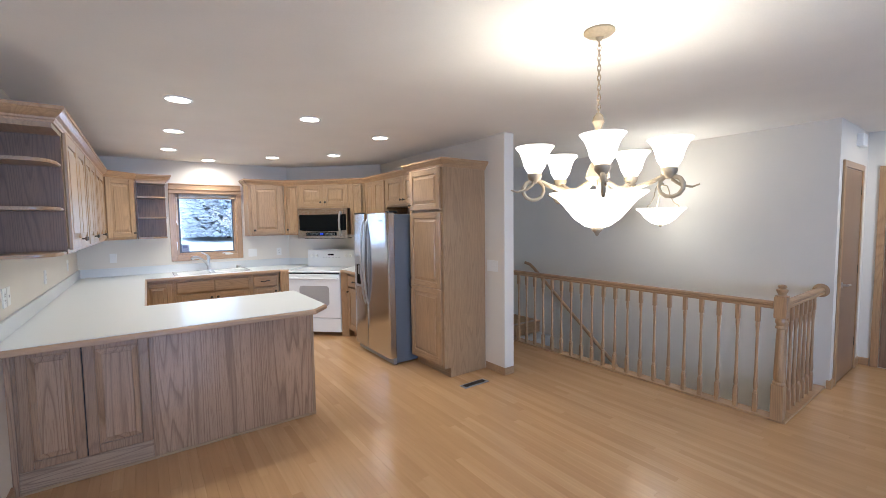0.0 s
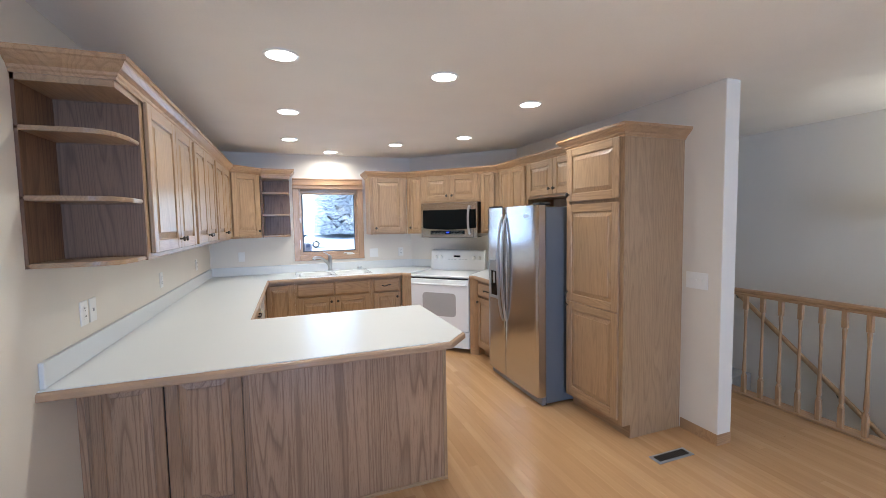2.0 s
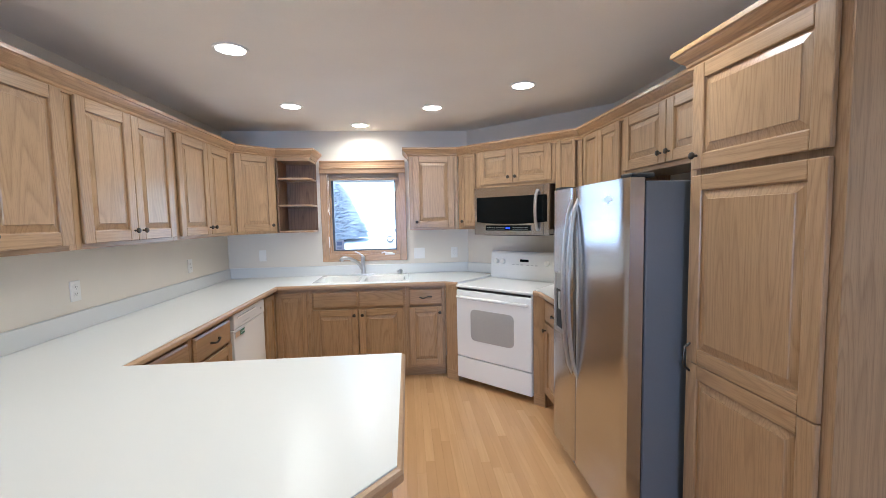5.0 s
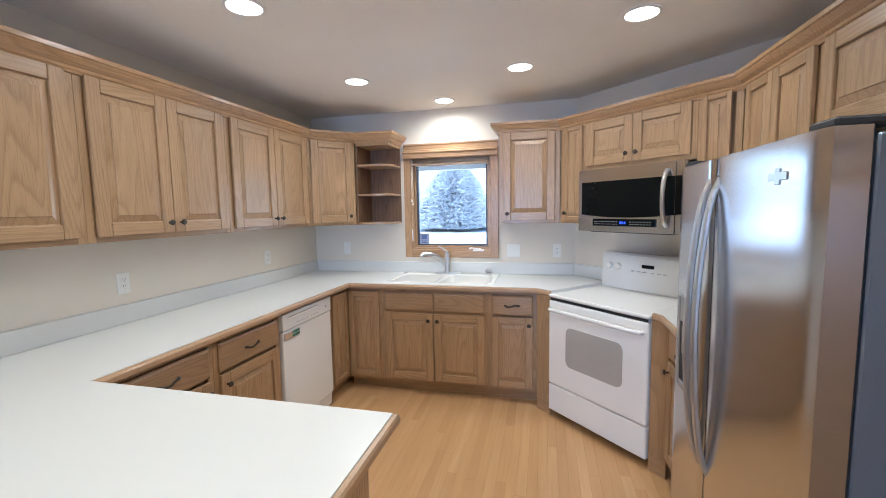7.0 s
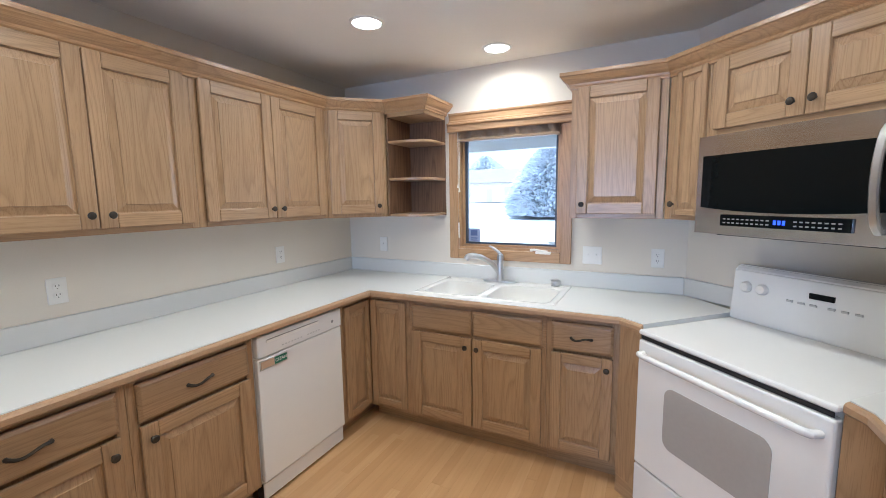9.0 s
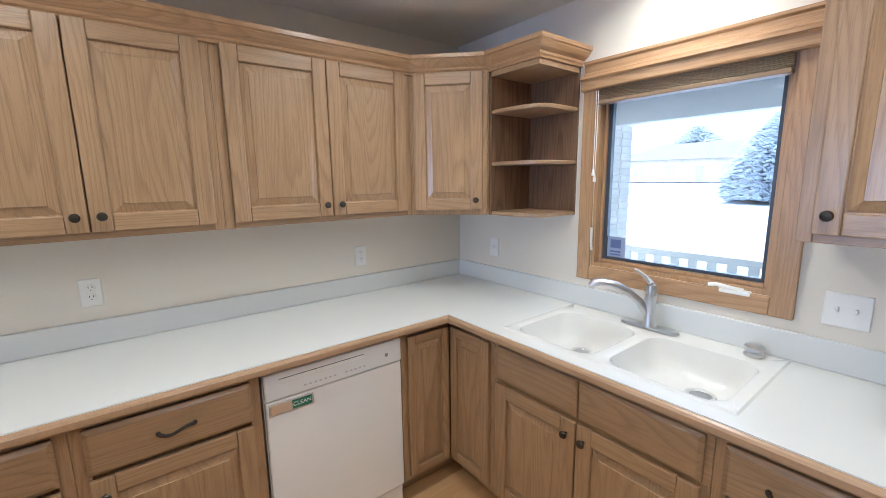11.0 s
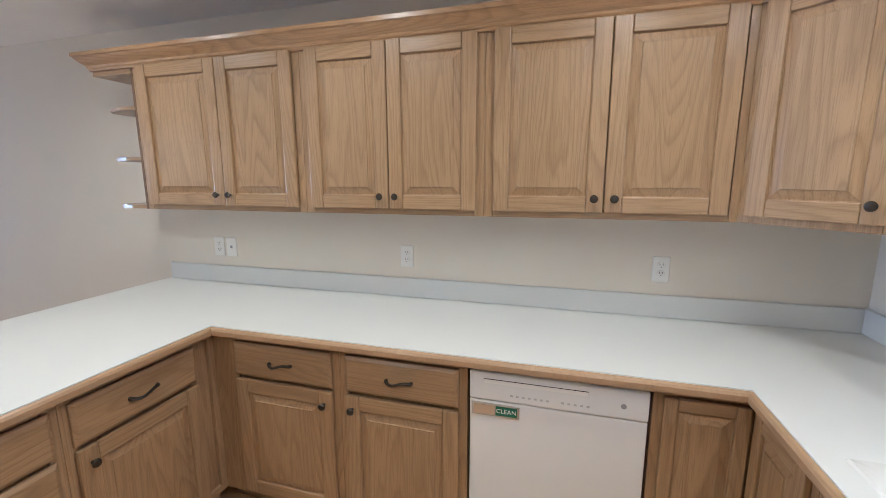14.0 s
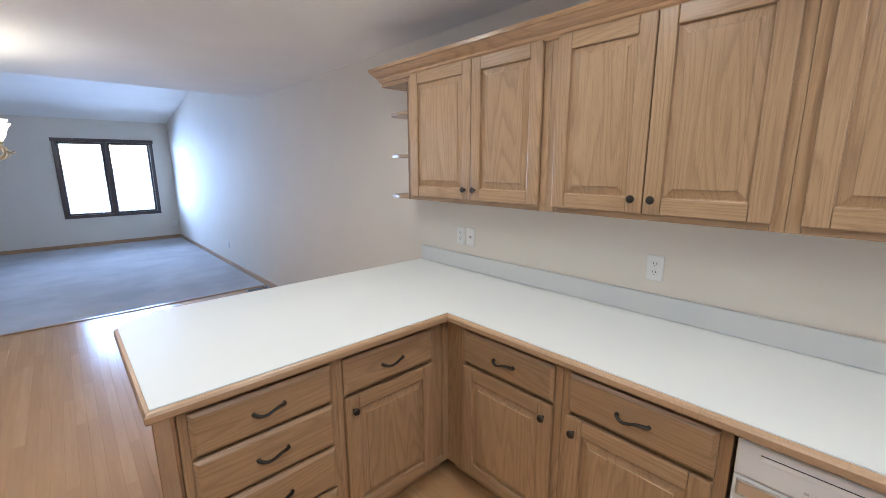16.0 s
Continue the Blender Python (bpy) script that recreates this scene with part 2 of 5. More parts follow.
def bar(bm, pts, half, depth):
    """A flat bar with eased corners that runs down through pts, its broad face towards -y."""
    rings = []
    for i, p in enumerate(pts):
        d = (Vector(pts[min(i + 1, len(pts) - 1)]) - Vector(pts[max(i - 1, 0)])).normalized()
        n = d.cross(Vector((1, 0, 0))).normalized()
        w, h, c = half[i], depth, depth * 0.55
        rings.append([bm.verts.new(Vector(p) + Vector((x, 0, 0)) + n * k) for x, k in
                      ((w, h - c), (w - c, h), (c - w, h), (-w, h - c), (-w, c - h), (c - w, -h), (w - c, -h), (w, c - h))])
    for lo, hi in zip(rings, rings[1:]):
        for k in range(8):
            bm.faces.new((lo[k], lo[(k + 1) % 8], hi[(k + 1) % 8], hi[k]))
    bm.faces.new(list(reversed(rings[0])))
    bm.faces.new(rings[-1])
    return bm


def slab(bm, outline, z0, z1):
    """A flat slab with the outline (x, y) given anticlockwise."""
    lo = [bm.verts.new((x, y, z0)) for x, y in outline]
    hi = [bm.verts.new((x, y, z1)) for x, y in outline]
    n = len(outline)
    for i in range(n):
        bm.faces.new((lo[i], lo[(i + 1) % n], hi[(i + 1) % n], hi[i]))
    bm.faces.new(hi)
    bm.faces.new(list(reversed(lo)))
    return bm


def sweep(bm, path, profile):
    """Sweeps a profile of (outwards, height) along the plan's path; outwards is to the path's right."""
    path = [Vector(p) for p in path]
    rows = []
    for i, p in enumerate(path):
        ns = []
        for a, b in ((i - 1, i), (i, i + 1)):
            if a >= 0 and b < len(path):
                d = (path[b] - path[a]).normalized()
                ns.append(Vector((d.y, -d.x)))
        n = ns[0] if len(ns) == 1 else (ns[0] + ns[1]) / (1 + ns[0].dot(ns[1]))
        rows.append([bm.verts.new((p.x + n.x * o, p.y + n.y * o, z)) for o, z in profile])
    k = len(profile)
    for a, b in zip(rows, rows[1:]):
        for i in range(k):
            bm.faces.new((a[i], b[i], b[(i + 1) % k], a[(i + 1) % k]))
    bm.faces.new(rows[0])
    bm.faces.new(list(reversed(rows[-1])))
    bmesh.ops.recalc_face_normals(bm, faces=bm.faces)
    return bm


def finish(name, bm, material, smooth=False):
    bmesh.ops.recalc_face_normals(bm, faces=bm.faces)
    me = bpy.data.meshes.new(name)
    bm.to_mesh(me)
    bm.free()
    me.materials.append(material)
    if smooth:
        me.polygons.foreach_set("use_smooth", [True] * len(me.polygons))
        me.set_sharp_from_angle(angle=radians(38))
    return new(name, me)


def part(name, bm, material, parent, label="", smooth=False):
    ob = finish(name, bm, material, smooth)
    ob.parent = parent
    if label:
        tagged(ob, label)
    return ob


def thing(name, m, label, category, group="", kind=""):
    ob = new(name)
    ob.empty_display_size = 0.1
    ob.matrix_world = m
    return tagged(ob, label, category, group, kind)


def struct(name, bm, material, label, category="", smooth=False):
    return tagged(finish(name, bm, material, smooth), label, category, "", "structure")


# ---- the large structure ----
XL, YW, XR, YS, YB, XE = 0.15, 7.89, 3.755, 4.17, -4.5, 7.0
DIAG = 10.565
T = 0.14
WX0, WX1, WZ0, WZ1 = 1.185, 1.935, 1.155, 2.045
CZ = 0.935

struct("wall_west", boxes(((XL - T, YB - T, 0), (XL, YW + T, 3.6))), WALL, "plain greige painted long kitchen wall", "wall")
struct("wall_north", boxes(((XL, YW, 0), (WX0, YW + T, CEIL)), ((WX1, YW, 0), (DIAG - YW, YW + T, CEIL)),
                           ((WX0, YW, 0), (WX1, YW + T, WZ0)), ((WX0, YW, WZ1), (WX1, YW + T, CEIL))), WALL, "greige painted wall round the sink window", "wall")
bm = bmesh.new()
slab(bm, [(DIAG - YW, YW), (XR, DIAG - XR), (XR + T, DIAG - XR + 0.06), (XR + T, YW + T), (DIAG - YW, YW + T)], 0, CEIL)
struct("wall_diagonal", bm, WALL, "greige painted wall across the corner behind the range", "wall")
struct("wall_east", boxes(((XR, YS, 0), (XR + 0.13, DIAG - XR, CEIL), 0.004)), WALL, "greige painted wall stub ending beside the stairs", "wall")
# stairwell, hall and living room
SX0, SX1, SY0, SY1 = 4.84, 5.87, 2.25, 5.55
HY = 2.12      # face of the hall wall beside the stairwell
struct("wall_stair_far", boxes(((SX1, HY, -2.6), (SX1 + T, 9.0, CEIL))), WALL, "greige painted wall of the stairwell", "wall")
struct("wall_stair_end", boxes(((XR + 0.13, 9.0, -0.2), (SX1 + T, 9.0 + T, CEIL))), WALL, "greige wall at the end of the hall", "wall")
struct("wall_hall", boxes(((SX1 + T, HY, 0), (XE + T, HY + T, CEIL))), WALL, "greige painted wall with a wooden door", "wall")
struct("wall_hall_east", boxes(((XE, YB - T, 0), (XE + T, HY, 3.6))), WALL, "greige painted wall closing the hall", "wall")
LW = (0.53, 2.02, 0.65, 2.10)
struct("wall_south", boxes(((XL, YB - T, 0), (LW[0], YB, 3.6)), ((LW[1], YB - T, 0), (XE, YB, 3.6)),
                           ((LW[0], YB - T, 0), (LW[1], YB, LW[2])), ((LW[0], YB - T, LW[3]), (LW[1], YB, 3.6))), WALL, "greige painted living room wall with a window", "wall")
# ceilings
DROP = 1.01      # where the flat ceiling ends
bm = boxes(((XL, DROP, CEIL), (XE, 9.0, CEIL + 0.12)))
struct("ceiling", bm, CEILM, "flat white painted ceiling with a light texture", "ceiling")
bm = bmesh.new()
vs = [bm.verts.new(p) for p in ((XL, YB, 2.54), (XE, YB, 2.54), (XE, DROP + 0.12, 3.46), (XL, DROP + 0.12, 3.46))]
vt = [bm.verts.new(v.co + Vector((0, 0, 0.12))) for v in vs]
bm.faces.new(vs), bm.faces.new(vt)
for i in range(4):
    bm.faces.new((vs[i], vs[(i + 1) % 4], vt[(i + 1) % 4], vt[i]))
struct("ceiling_vaulted", bm, CEILM, "sloping white painted living room ceiling", "ceiling")
struct("wall_ceiling_drop", boxes(((XL, DROP, CEIL + 0.12), (XE, DROP + 0.12, 3.55))), WALL, "drop between flat and vaulted ceiling", "wall")
# sub-floors
CARPET_Y = 0.88
struct("floor", boxes(((XL - T, CARPET_Y, -0.15), (SX0, 9.0, -0.012)), ((SX0, CARPET_Y, -0.15), (XE, SY0, -0.012)),
                      ((SX0, SY1, -0.15), (SX1, 9.0, -0.012))), FLOORM, "light maple strip floor", "floor")
struct("floor_carpet", boxes(((XL - T, YB - T, -0.15), (XE, CARPET_Y - 0.004, 0.004))), CARPET, "grey wall-to-wall living room carpet", "carpet")
struct("floor_lower", boxes(((XR, 0.5, -2.75), (XE, 9.0, -2.6))), CARPET, "grey carpet at the foot of the stairs", "carpet")
struct("wall_stair_near", boxes(((SX0 - 0.08, SY0, -2.6), (SX0, 9.0, -0.15)), ((SX0, SY0 - 0.1, -2.6), (SX1, SY0, -0.15))), WALL, "greige wall under the landing", "wall")

# ---- cabinets ----
KNOB = [(0.004, 0.0), (0.006, 0.003), (0.0045, 0.010), (0.006, 0.016), (0.0145, 0.020), (0.0155, 0.025), (0.012, 0.030), (0.004, 0.032)]


def knob(parent, x, y, z):
    part("knob", lathe(bmesh.new(), KNOB, 16, pose(x, y, z, 90, 0, 0)), BRONZE, parent, "dark bronze round knob", True)


def pull(parent, x, y, z, w=0.105):
    bm = bmesh.new()
    pts, rad = [], []
    for i in range(13):
        u = i / 12 * 2 - 1
        pts.append((x + u * w / 2, y - 0.006 - 0.022 * (1 - u * u) ** 0.7, z + 0.007 * math.sin(u * 3.0)))
        rad.append(0.0056 + 0.0018 * abs(u) ** 3)
    tube(bm, pts, 0.005, 8, rad)
    for s in (-1, 1):
        lathe(bm, [(0.008, 0.0), (0.0075, 0.005), (0.005, 0.007)], 10, pose(x + s * w / 2, y, z + s * 0.001, 90, 0, 0))
    part("pull_handle", bm, BRONZE, parent, "dark bronze bow handle", True)


def door(parent, x0, x1, z0, z1, handle="", wood=None, y=0.0, low=True, panel=None):
    """A raised-panel door lying on the face y of the cabinet. handle: l or r; low: knob near the foot of the door."""
    w, h, s, t = x1 - x0, z1 - z0, min(0.062, (x1 - x0) * 0.17), 0.020
    up, across = (wood, wood) if wood else (OAK, OAKX)
    bm = bmesh.new()
    rings = []
    for ins, dep in ((s - 0.006, -0.0080), (s + 0.002, -0.0080), (s + 0.0035, -0.0070), (s + 0.034, -0.0163), (s + 0.0355, -0.0198)):
        rings.append([bm.verts.new((px, y + dep, pz)) for px, pz in
                      ((x0 + ins, z0 + ins), (x1 - ins, z0 + ins), (x1 - ins, z1 - ins), (x0 + ins, z1 - ins))])
    for a, b in zip(rings, rings[1:]):
        for i in range(4):
            bm.faces.new((a[i], a[(i + 1) % 4], b[(i + 1) % 4], b[i]))
    bm.faces.new(rings[-1])
    d = part("door", bm, panel or up, parent)
    for px0, px1 in ((x0, x0 + s), (x1 - s, x1)):
        part("stile", box(bmesh.new(), (px0, y - t, z0), (px1, y - 0.001, z1), 0.0045, 2), up, d)
    for pz0, pz1 in ((z0, z0 + s), (z1 - s, z1)):
        part("rail", box(bmesh.new(), (x0 + s + 0.0005, y - t + 0.0006, pz0), (x1 - s - 0.0005, y - 0.001, pz1), 0.0045, 2), across, d)
    if handle:
        knob(d, x0 + s * 0.55 if handle == "l" else x1 - s * 0.55, y - t, z0 + 0.055 if low else z1 - 0.055)


def drawer(parent, x0, x1, z0, z1, y=0.0, handle=True):
    bm = bmesh.new()
    rings = []
    for ins, dep in ((0.0, -0.001), (0.0, -0.011), (0.004, -0.014), (0.013, -0.0195), (0.016, -0.020)):
        rings.append([bm.verts.new((px, y + dep, pz)) for px, pz in
                      ((x0 + ins, z0 + ins), (x1 - ins, z0 + ins), (x1 - ins, z1 - ins), (x0 + ins, z1 - ins))])
    for a, b in zip(rings, rings[1:]):
        for i in range(4):
            bm.faces.new((a[i], a[(i + 1) % 4], b[(i + 1) % 4], b[i]))
    bm.faces.new(rings[-1])
    d = part("drawer_front", bm, OAKX, parent)
    if handle:
        pull(d, (x0 + x1) / 2, y - 0.019, (z0 + z1) / 2)


def carcass(parent, w, d, z0, z1, toe=0.0):
    """Body and face frame, face at y = 0, with the toe kick set back."""
    items = [((0, 0.019, z0 + toe), (w, d, z1), 0.0)]
    part("body", boxes(*items), OAK, parent)
    if toe:
        part("toe_kick", boxes(((0, 0.075, z0), (w, d, z0 + toe))), OAKX, parent, "dark oak toe kick")
    b = 0.030
    for x0, x1 in ((0, 0.038), (w - 0.038, w)):
        part("frame_stile", boxes(((x0, 0, z0 + toe), (x1, 0.0185, z1), 0.0015)), OAK, parent)
    for q0, q1 in ((z0 + toe, z0 + toe + b), (z1 - b, z1)):
        part("frame_rail", boxes(((0.0385, 0.0005, q0), (w - 0.0385, 0.0185, q1), 0.0015)), OAKX, parent)


UZ0, UZ1, DZ0, DZ1 = 1.408, 2.155, 1.433, 2.137
UL = "light oak wall cabinet with raised-panel doors"
BL = "light oak base cabinet with raised-panel door and drawer"
XU = 0.465      # face of the wall cabinets on the west wall
for y0, y1, doors in ((4.515, 5.505, ((4.555, 5.046, "r"), (5.050, 5.468, "l"))),
                      (5.506, 6.357, ((5.542, 5.933, "r"), (5.937, 6.325, "l"))),
                      (6.358, 7.2895, ((6.396, 6.822, "r"), (6.826, 7.243, "l")))):
    c = thing("wall_cabinet", pose(XU, y0, 0, 0, 0, 90), UL, "wall cabinet", "west wall cabinets")
    carcass(c, y1 - y0, XU - XL, UZ0, UZ1)
    for a, b, h in doors:
        door(c, a - y0, b - y0, DZ0, DZ1, h)

# diagonal corner wall cabinet
c = thing("corner_wall_cabinet", pose(XU, 7.277, 0, 0, 0, 45), "light oak corner wall cabinet with one raised-panel door", "wall cabinet")
cw = 0.416
bm = bmesh.new()
inv = pose(XU, 7.277, 0, 0, 0, 45).inverted()
outline = [inv @ Vector(p) for p in ((XU - 0.013, 7.290, 0), (0.752, 7.585, 0), (0.752, YW, 0), (XL, YW, 0), (XL, 7.290, 0))]
slab(bm, [(p.x, p.y + (0.0 if i > 1 else 0.0)) for i, p in enumerate(outline)], UZ0, UZ1)
part("body", bm, OAK, c)
part("face_frame", boxes(((0.002, 0, UZ0), (0.04, 0.0185, UZ1), 0.0015), ((cw - 0.04, 0, UZ0), (cw - 0.002, 0.0185, UZ1), 0.0015),
                         ((0.0405, 0.0005, UZ0), (cw - 0.0405, 0.0185, UZ0 + 0.03), 0.0015),
                         ((0.0405, 0.0005, UZ1 - 0.03), (cw - 0.0405, 0.0185, UZ1), 0.0015)), OAK, c)
door(c, 0.028, cw - 0.028, DZ0, DZ1, "r")


def shelf_outline(w, d, cut=0.09):
    """A shelf of the open end units: its free corner is rounded off."""
    pts = [(0, 0), (0, -d), (w - cut - 0.06, -d)]
    for i in range(7):
        a = math.pi / 2 * i / 6
        pts.append((w - cut + cut * math.sin(a) - 0.0, -d + cut * (1 - math.cos(a)) + 0.015))
    return pts + [(w, 0)]


def open_shelf(name, m, w, d, flip, label):
    """Open end unit: back on the wall (local y = 0), side against the cabinet (local x = 0)."""
    c = thing(name, m, label, "shelf")
    sx = -1 if flip else 1
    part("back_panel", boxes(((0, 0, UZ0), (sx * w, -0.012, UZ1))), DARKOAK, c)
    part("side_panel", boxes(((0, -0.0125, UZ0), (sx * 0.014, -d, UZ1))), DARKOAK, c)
    for z in (UZ0, 1.665, 1.925):
        bm = bmesh.new()
        o = [(sx * x, y) for x, y in shelf_outline(w, d - 0.004)]
        if flip:
            o.reverse()
        o.reverse()
        slab(bm, [(x + sx * 0.0, y) for x, y in o], z, z + 0.019)
        bmesh.ops.bevel(bm, geom=[e for e in bm.edges if abs(e.verts[0].co.z - e.verts[1].co.z) < 1e-5], offset=0.004, segments=2, affect="EDGES")
        part("shelf", bm, OAKX, c)
    part("top", boxes(((0, 0, UZ1 - 0.05), (sx * w, -d, UZ1))), OAKX, c)


open_shelf("open_end_shelf", pose(XL, 4.514, 0, 0, 0, 90), 0.275, XU - XL, True, "open oak end shelf with three rounded shelves, empty")
open_shelf("open_corner_shelf", pose(0.766, YW, 0), 0.315, 0.315, False, "open oak shelf beside the window, darker inside, empty")

CROWN = [(-0.01, 2.130), (0.008, 2.130), (0.010, 2.140), (0.016, 2.146), (0.018, 2.156), (0.034, 2.168), (0.050, 2.186), (0.053, 2.192), (0.060, 2.196), (0.060, 2.214), (-0.01, 2.214)]
bm = sweep(bmesh.new(), [(XL, 4.240), (XU + 0.002, 4.240), (XU + 0.002, 7.278), (0.760, 7.573), (1.083, 7.573), (1.083, YW)], CROWN)
tagged(finish("crown_moulding", bm, TRIMY), "light oak crown moulding on the wall cabinets", "moulding", "", "structure")

# window wall, range corner and east wall cabinets
YU = 7.565
FD = 10.10      # x + y of the diagonal cabinets' face
XF = 3.43       # face of the east wall cabinets
ex0 = FD - YU
c = thing("wall_cabinet", pose(2.045, YU, 0), "light oak wall cabinet beside the window, one raised-panel door", "wall cabinet", "range corner cabinets")
carcass(c, ex0 - 2.045 - 0.004, YW - YU, UZ0, UZ1)
door(c, 0.035, ex0 - 2.045 - 0.045, DZ0, DZ1, "l")
DL = math.hypot(XF - ex0, (FD - XF) - YU)
MD = pose(ex0, YU, 0, 0, 0, -45)


def diag_unit(name, s0, s1, z0, z1, label):
    c = thing(name, MD @ pose(s0, 0, 0), label, "wall cabinet", "range corner cabinets")
    carcass(c, s1 - s0 - 0.001, 0.322, z0, z1)
    return c


mwc = DL / 2 + 0.0
c = diag_unit("narrow_wall_cabinet", 0.001, mwc - 0.402, UZ0, UZ1, "narrow light oak wall cabinet beside the microwave")
door(c, 0.055, mwc - 0.402 - 0.012, DZ0, DZ1, "l")
c = diag_unit("microwave_cabinet", mwc - 0.401, mwc + 0.401, 1.80, UZ1, "short light oak cabinet with two doors over the microwave")
door(c, 0.03, 0.398, 1.828, DZ1, "r")
door(c, 0.402, 0.772, 1.828, DZ1, "l")
c = diag_unit("narrow_wall_cabinet", mwc + 0.402, DL - 0.002, UZ0, UZ1, "narrow light oak wall cabinet beside the microwave")
door(c, 0.03, DL - mwc - 0.402 - 0.055, DZ0, DZ1, "r")
ME = pose(XF, FD - XF, 0, 0, 0, -90)
EY0 = FD - XF
c = thing("wall_cabinet", ME @ pose(0.002, 0, 0), "light oak wall cabinet with two doors beside the fridge", "wall cabinet", "range corner cabinets")
carcass(c, EY0 - 6.04, XR - XF, UZ0, UZ1)
door(c, 0.05, 0.302, DZ0, DZ1, "r")
door(c, 0.306, EY0 - 6.04 - 0.028, DZ0, DZ1, "l")
c = thing("fridge_cabinet", pose(XF, 6.038, 0, 0, 0, -90), "short light oak cabinet with two doors over the fridge", "wall cabinet", "range corner cabinets")
carcass(c, 6.038 - 5.094, XR - XF, 1.775, UZ1)
door(c, 0.03, 0.466, 1.80, DZ1, "r")
door(c, 0.470, 0.914, 1.80, DZ1, "l")

# pantry
XP, PY0, PY1 = 3.212, 4.470, 5.090
PZ1 = UZ1 - 0.018
c = thing("pantry_cabinet", pose(XP, PY1, 0, 0, 0, -90), "tall light oak pantry cabinet with upper and lower raised-panel doors", "cabinet")
pw = PY1 - PY0
carcass(c, pw, XR - XP, 0.0, PZ1, 0.10)
part("side_panel", boxes(((pw, 0.0, 0.10), (pw + 0.006, XR - XP, PZ1)), ((pw, 0.075, 0.0), (pw + 0.006, XR - XP, 0.10))), OAK, c)
door(c, 0.028, pw - 0.028, 1.700, 2.116, "l")
door(c, 0.028, pw - 0.028, 0.90, 1.676, "")
door(c, 0.028, pw - 0.028, 0.135, 0.897, "")
part("pull_handle", tube(bmesh.new(), [(0.05, -0.02, 0.86), (0.05, -0.045, 0.88), (0.05, -0.05, 0.92), (0.05, -0.045, 0.96), (0.05, -0.02, 0.98)], 0.005), BRONZE, c, "dark bronze bow handle", True)
bm = sweep(bmesh.new(), [(2.045, YW), (2.045, YU - 0.002), (ex0 - 0.001, YU - 0.002), (XF - 0.002, EY0 - 0.001), (XF - 0.002, PY1 + 0.004)], CROWN[:])
tagged(finish("crown_moulding", bm, TRIM), "light oak crown moulding on the range corner cabinets", "moulding", "", "structure")
bm = sweep(bmesh.new(), [(XR, PY1), (XP - 0.002, PY1), (XP - 0.002, PY0 - 0.007), (XR, PY0 - 0.007)], [(o, z - 0.020) for o, z in CROWN])
tagged(finish("crown_moulding", bm, TRIMY), "light oak crown moulding on the pantry", "moulding", "", "structure")

# ---- base cabinets ----
XB, YBF = 0.772, 7.292      # faces of the west and north base cabinets
PB0, PB1, PEX = 4.525, 5.178, 1.925      # peninsula body
BZ = CZ - 0.040
TOE = 0.10
DR0, DR1, LD0, LD1 = 0.708, 0.862, 0.128, 0.692
# west run
for y0, y1, hd in ((5.275, 5.820, "r"), (5.821, 6.362, "l")):
    c = thing("base_cabinet", pose(XB, y0, 0, 0, 0, 90), BL, "base cabinet", "base cabinets")
    carcass(c, y1 - y0, XB - XL, 0, BZ, TOE)
    drawer(c, 0.030, y1 - y0 - 0.032, DR0, DR1)
    door(c, 0.030, y1 - y0 - 0.032, LD0, LD1, hd, low=False)
c = thing("corner_base_cabinet", pose(XB, 6.992, 0, 0, 0, 90), "light oak inside corner base cabinet with two narrow doors", "base cabinet", "base cabinets")
lw = YBF - 6.992
carcass(c, lw + 0.59, XB - XL, 0, BZ, TOE)
door(c, 0.030, lw - 0.022, LD0, DR1)
c = thing("corner_base_cabinet", pose(XB + 0.001, YBF, 0), "light oak inside corner base cabinet with two narrow doors", "base cabinet", "base cabinets")
carcass(c, 0.325, YW - YBF, 0, BZ, TOE)
door(c, 0.022, 0.300, LD0, DR1)
c = thing("sink_base_cabinet", pose(1.099, YBF, 0), "light oak sink base cabinet with false fronts and two doors", "base cabinet", "base cabinets")
carcass(c, 0.885, YW - YBF, 0, 0.70, TOE)
part("face_frame", boxes(((0, 0, 0.70), (0.885, 0.0185, BZ), 0.0015)), OAKX, c)
for a, b, h in ((0.025, 0.4385, "r"), (0.4455, 0.862, "l")):
    drawer(c, a, b, DR0, DR1, handle=False)
    door(c, a, b, LD0, LD1, h, low=False)
c = thing("base_cabinet", pose(1.985, YBF, 0), BL, "base cabinet", "base cabinets")
carcass(c, 0.375, YW - YBF, 0, BZ, TOE)
drawer(c, 0.028, 0.345, DR0, DR1)
door(c, 0.028, 0.345, LD0, LD1, "r", low=False)
# range corner fillers
RF = 6.785 * math.sqrt(2)      # x + y of the range's front
RC = (RF / 2 - 2.075, RF / 2 + 2.075)      # middle of the range's front in the plan
MR = pose(RC[0], RC[1], 0, 0, 0, -45)
c = thing("corner_filler", MR @ pose(-0.385, 0.006, 0), "narrow oak filler panel beside the range", "filler panel")
part("body", boxes(((-0.136, 0.0, TOE), (-0.002, 0.40, BZ - 0.001), 0.002)), OAK, c)
part("toe_board", boxes(((-0.136, 0.004, 0.0), (-0.002, 0.40, TOE - 0.001))), OAKX, c)
c = thing("corner_filler", MR @ pose(0.385, 0.006, 0), "narrow oak filler panel beside the range", "filler panel")
part("body", boxes(((0.002, 0.0, TOE), (0.105, 0.30, BZ - 0.001), 0.002)), OAK, c)
part("toe_board", boxes(((0.002, 0.004, 0.0), (0.105, 0.30, TOE - 0.001))), OAKX, c)
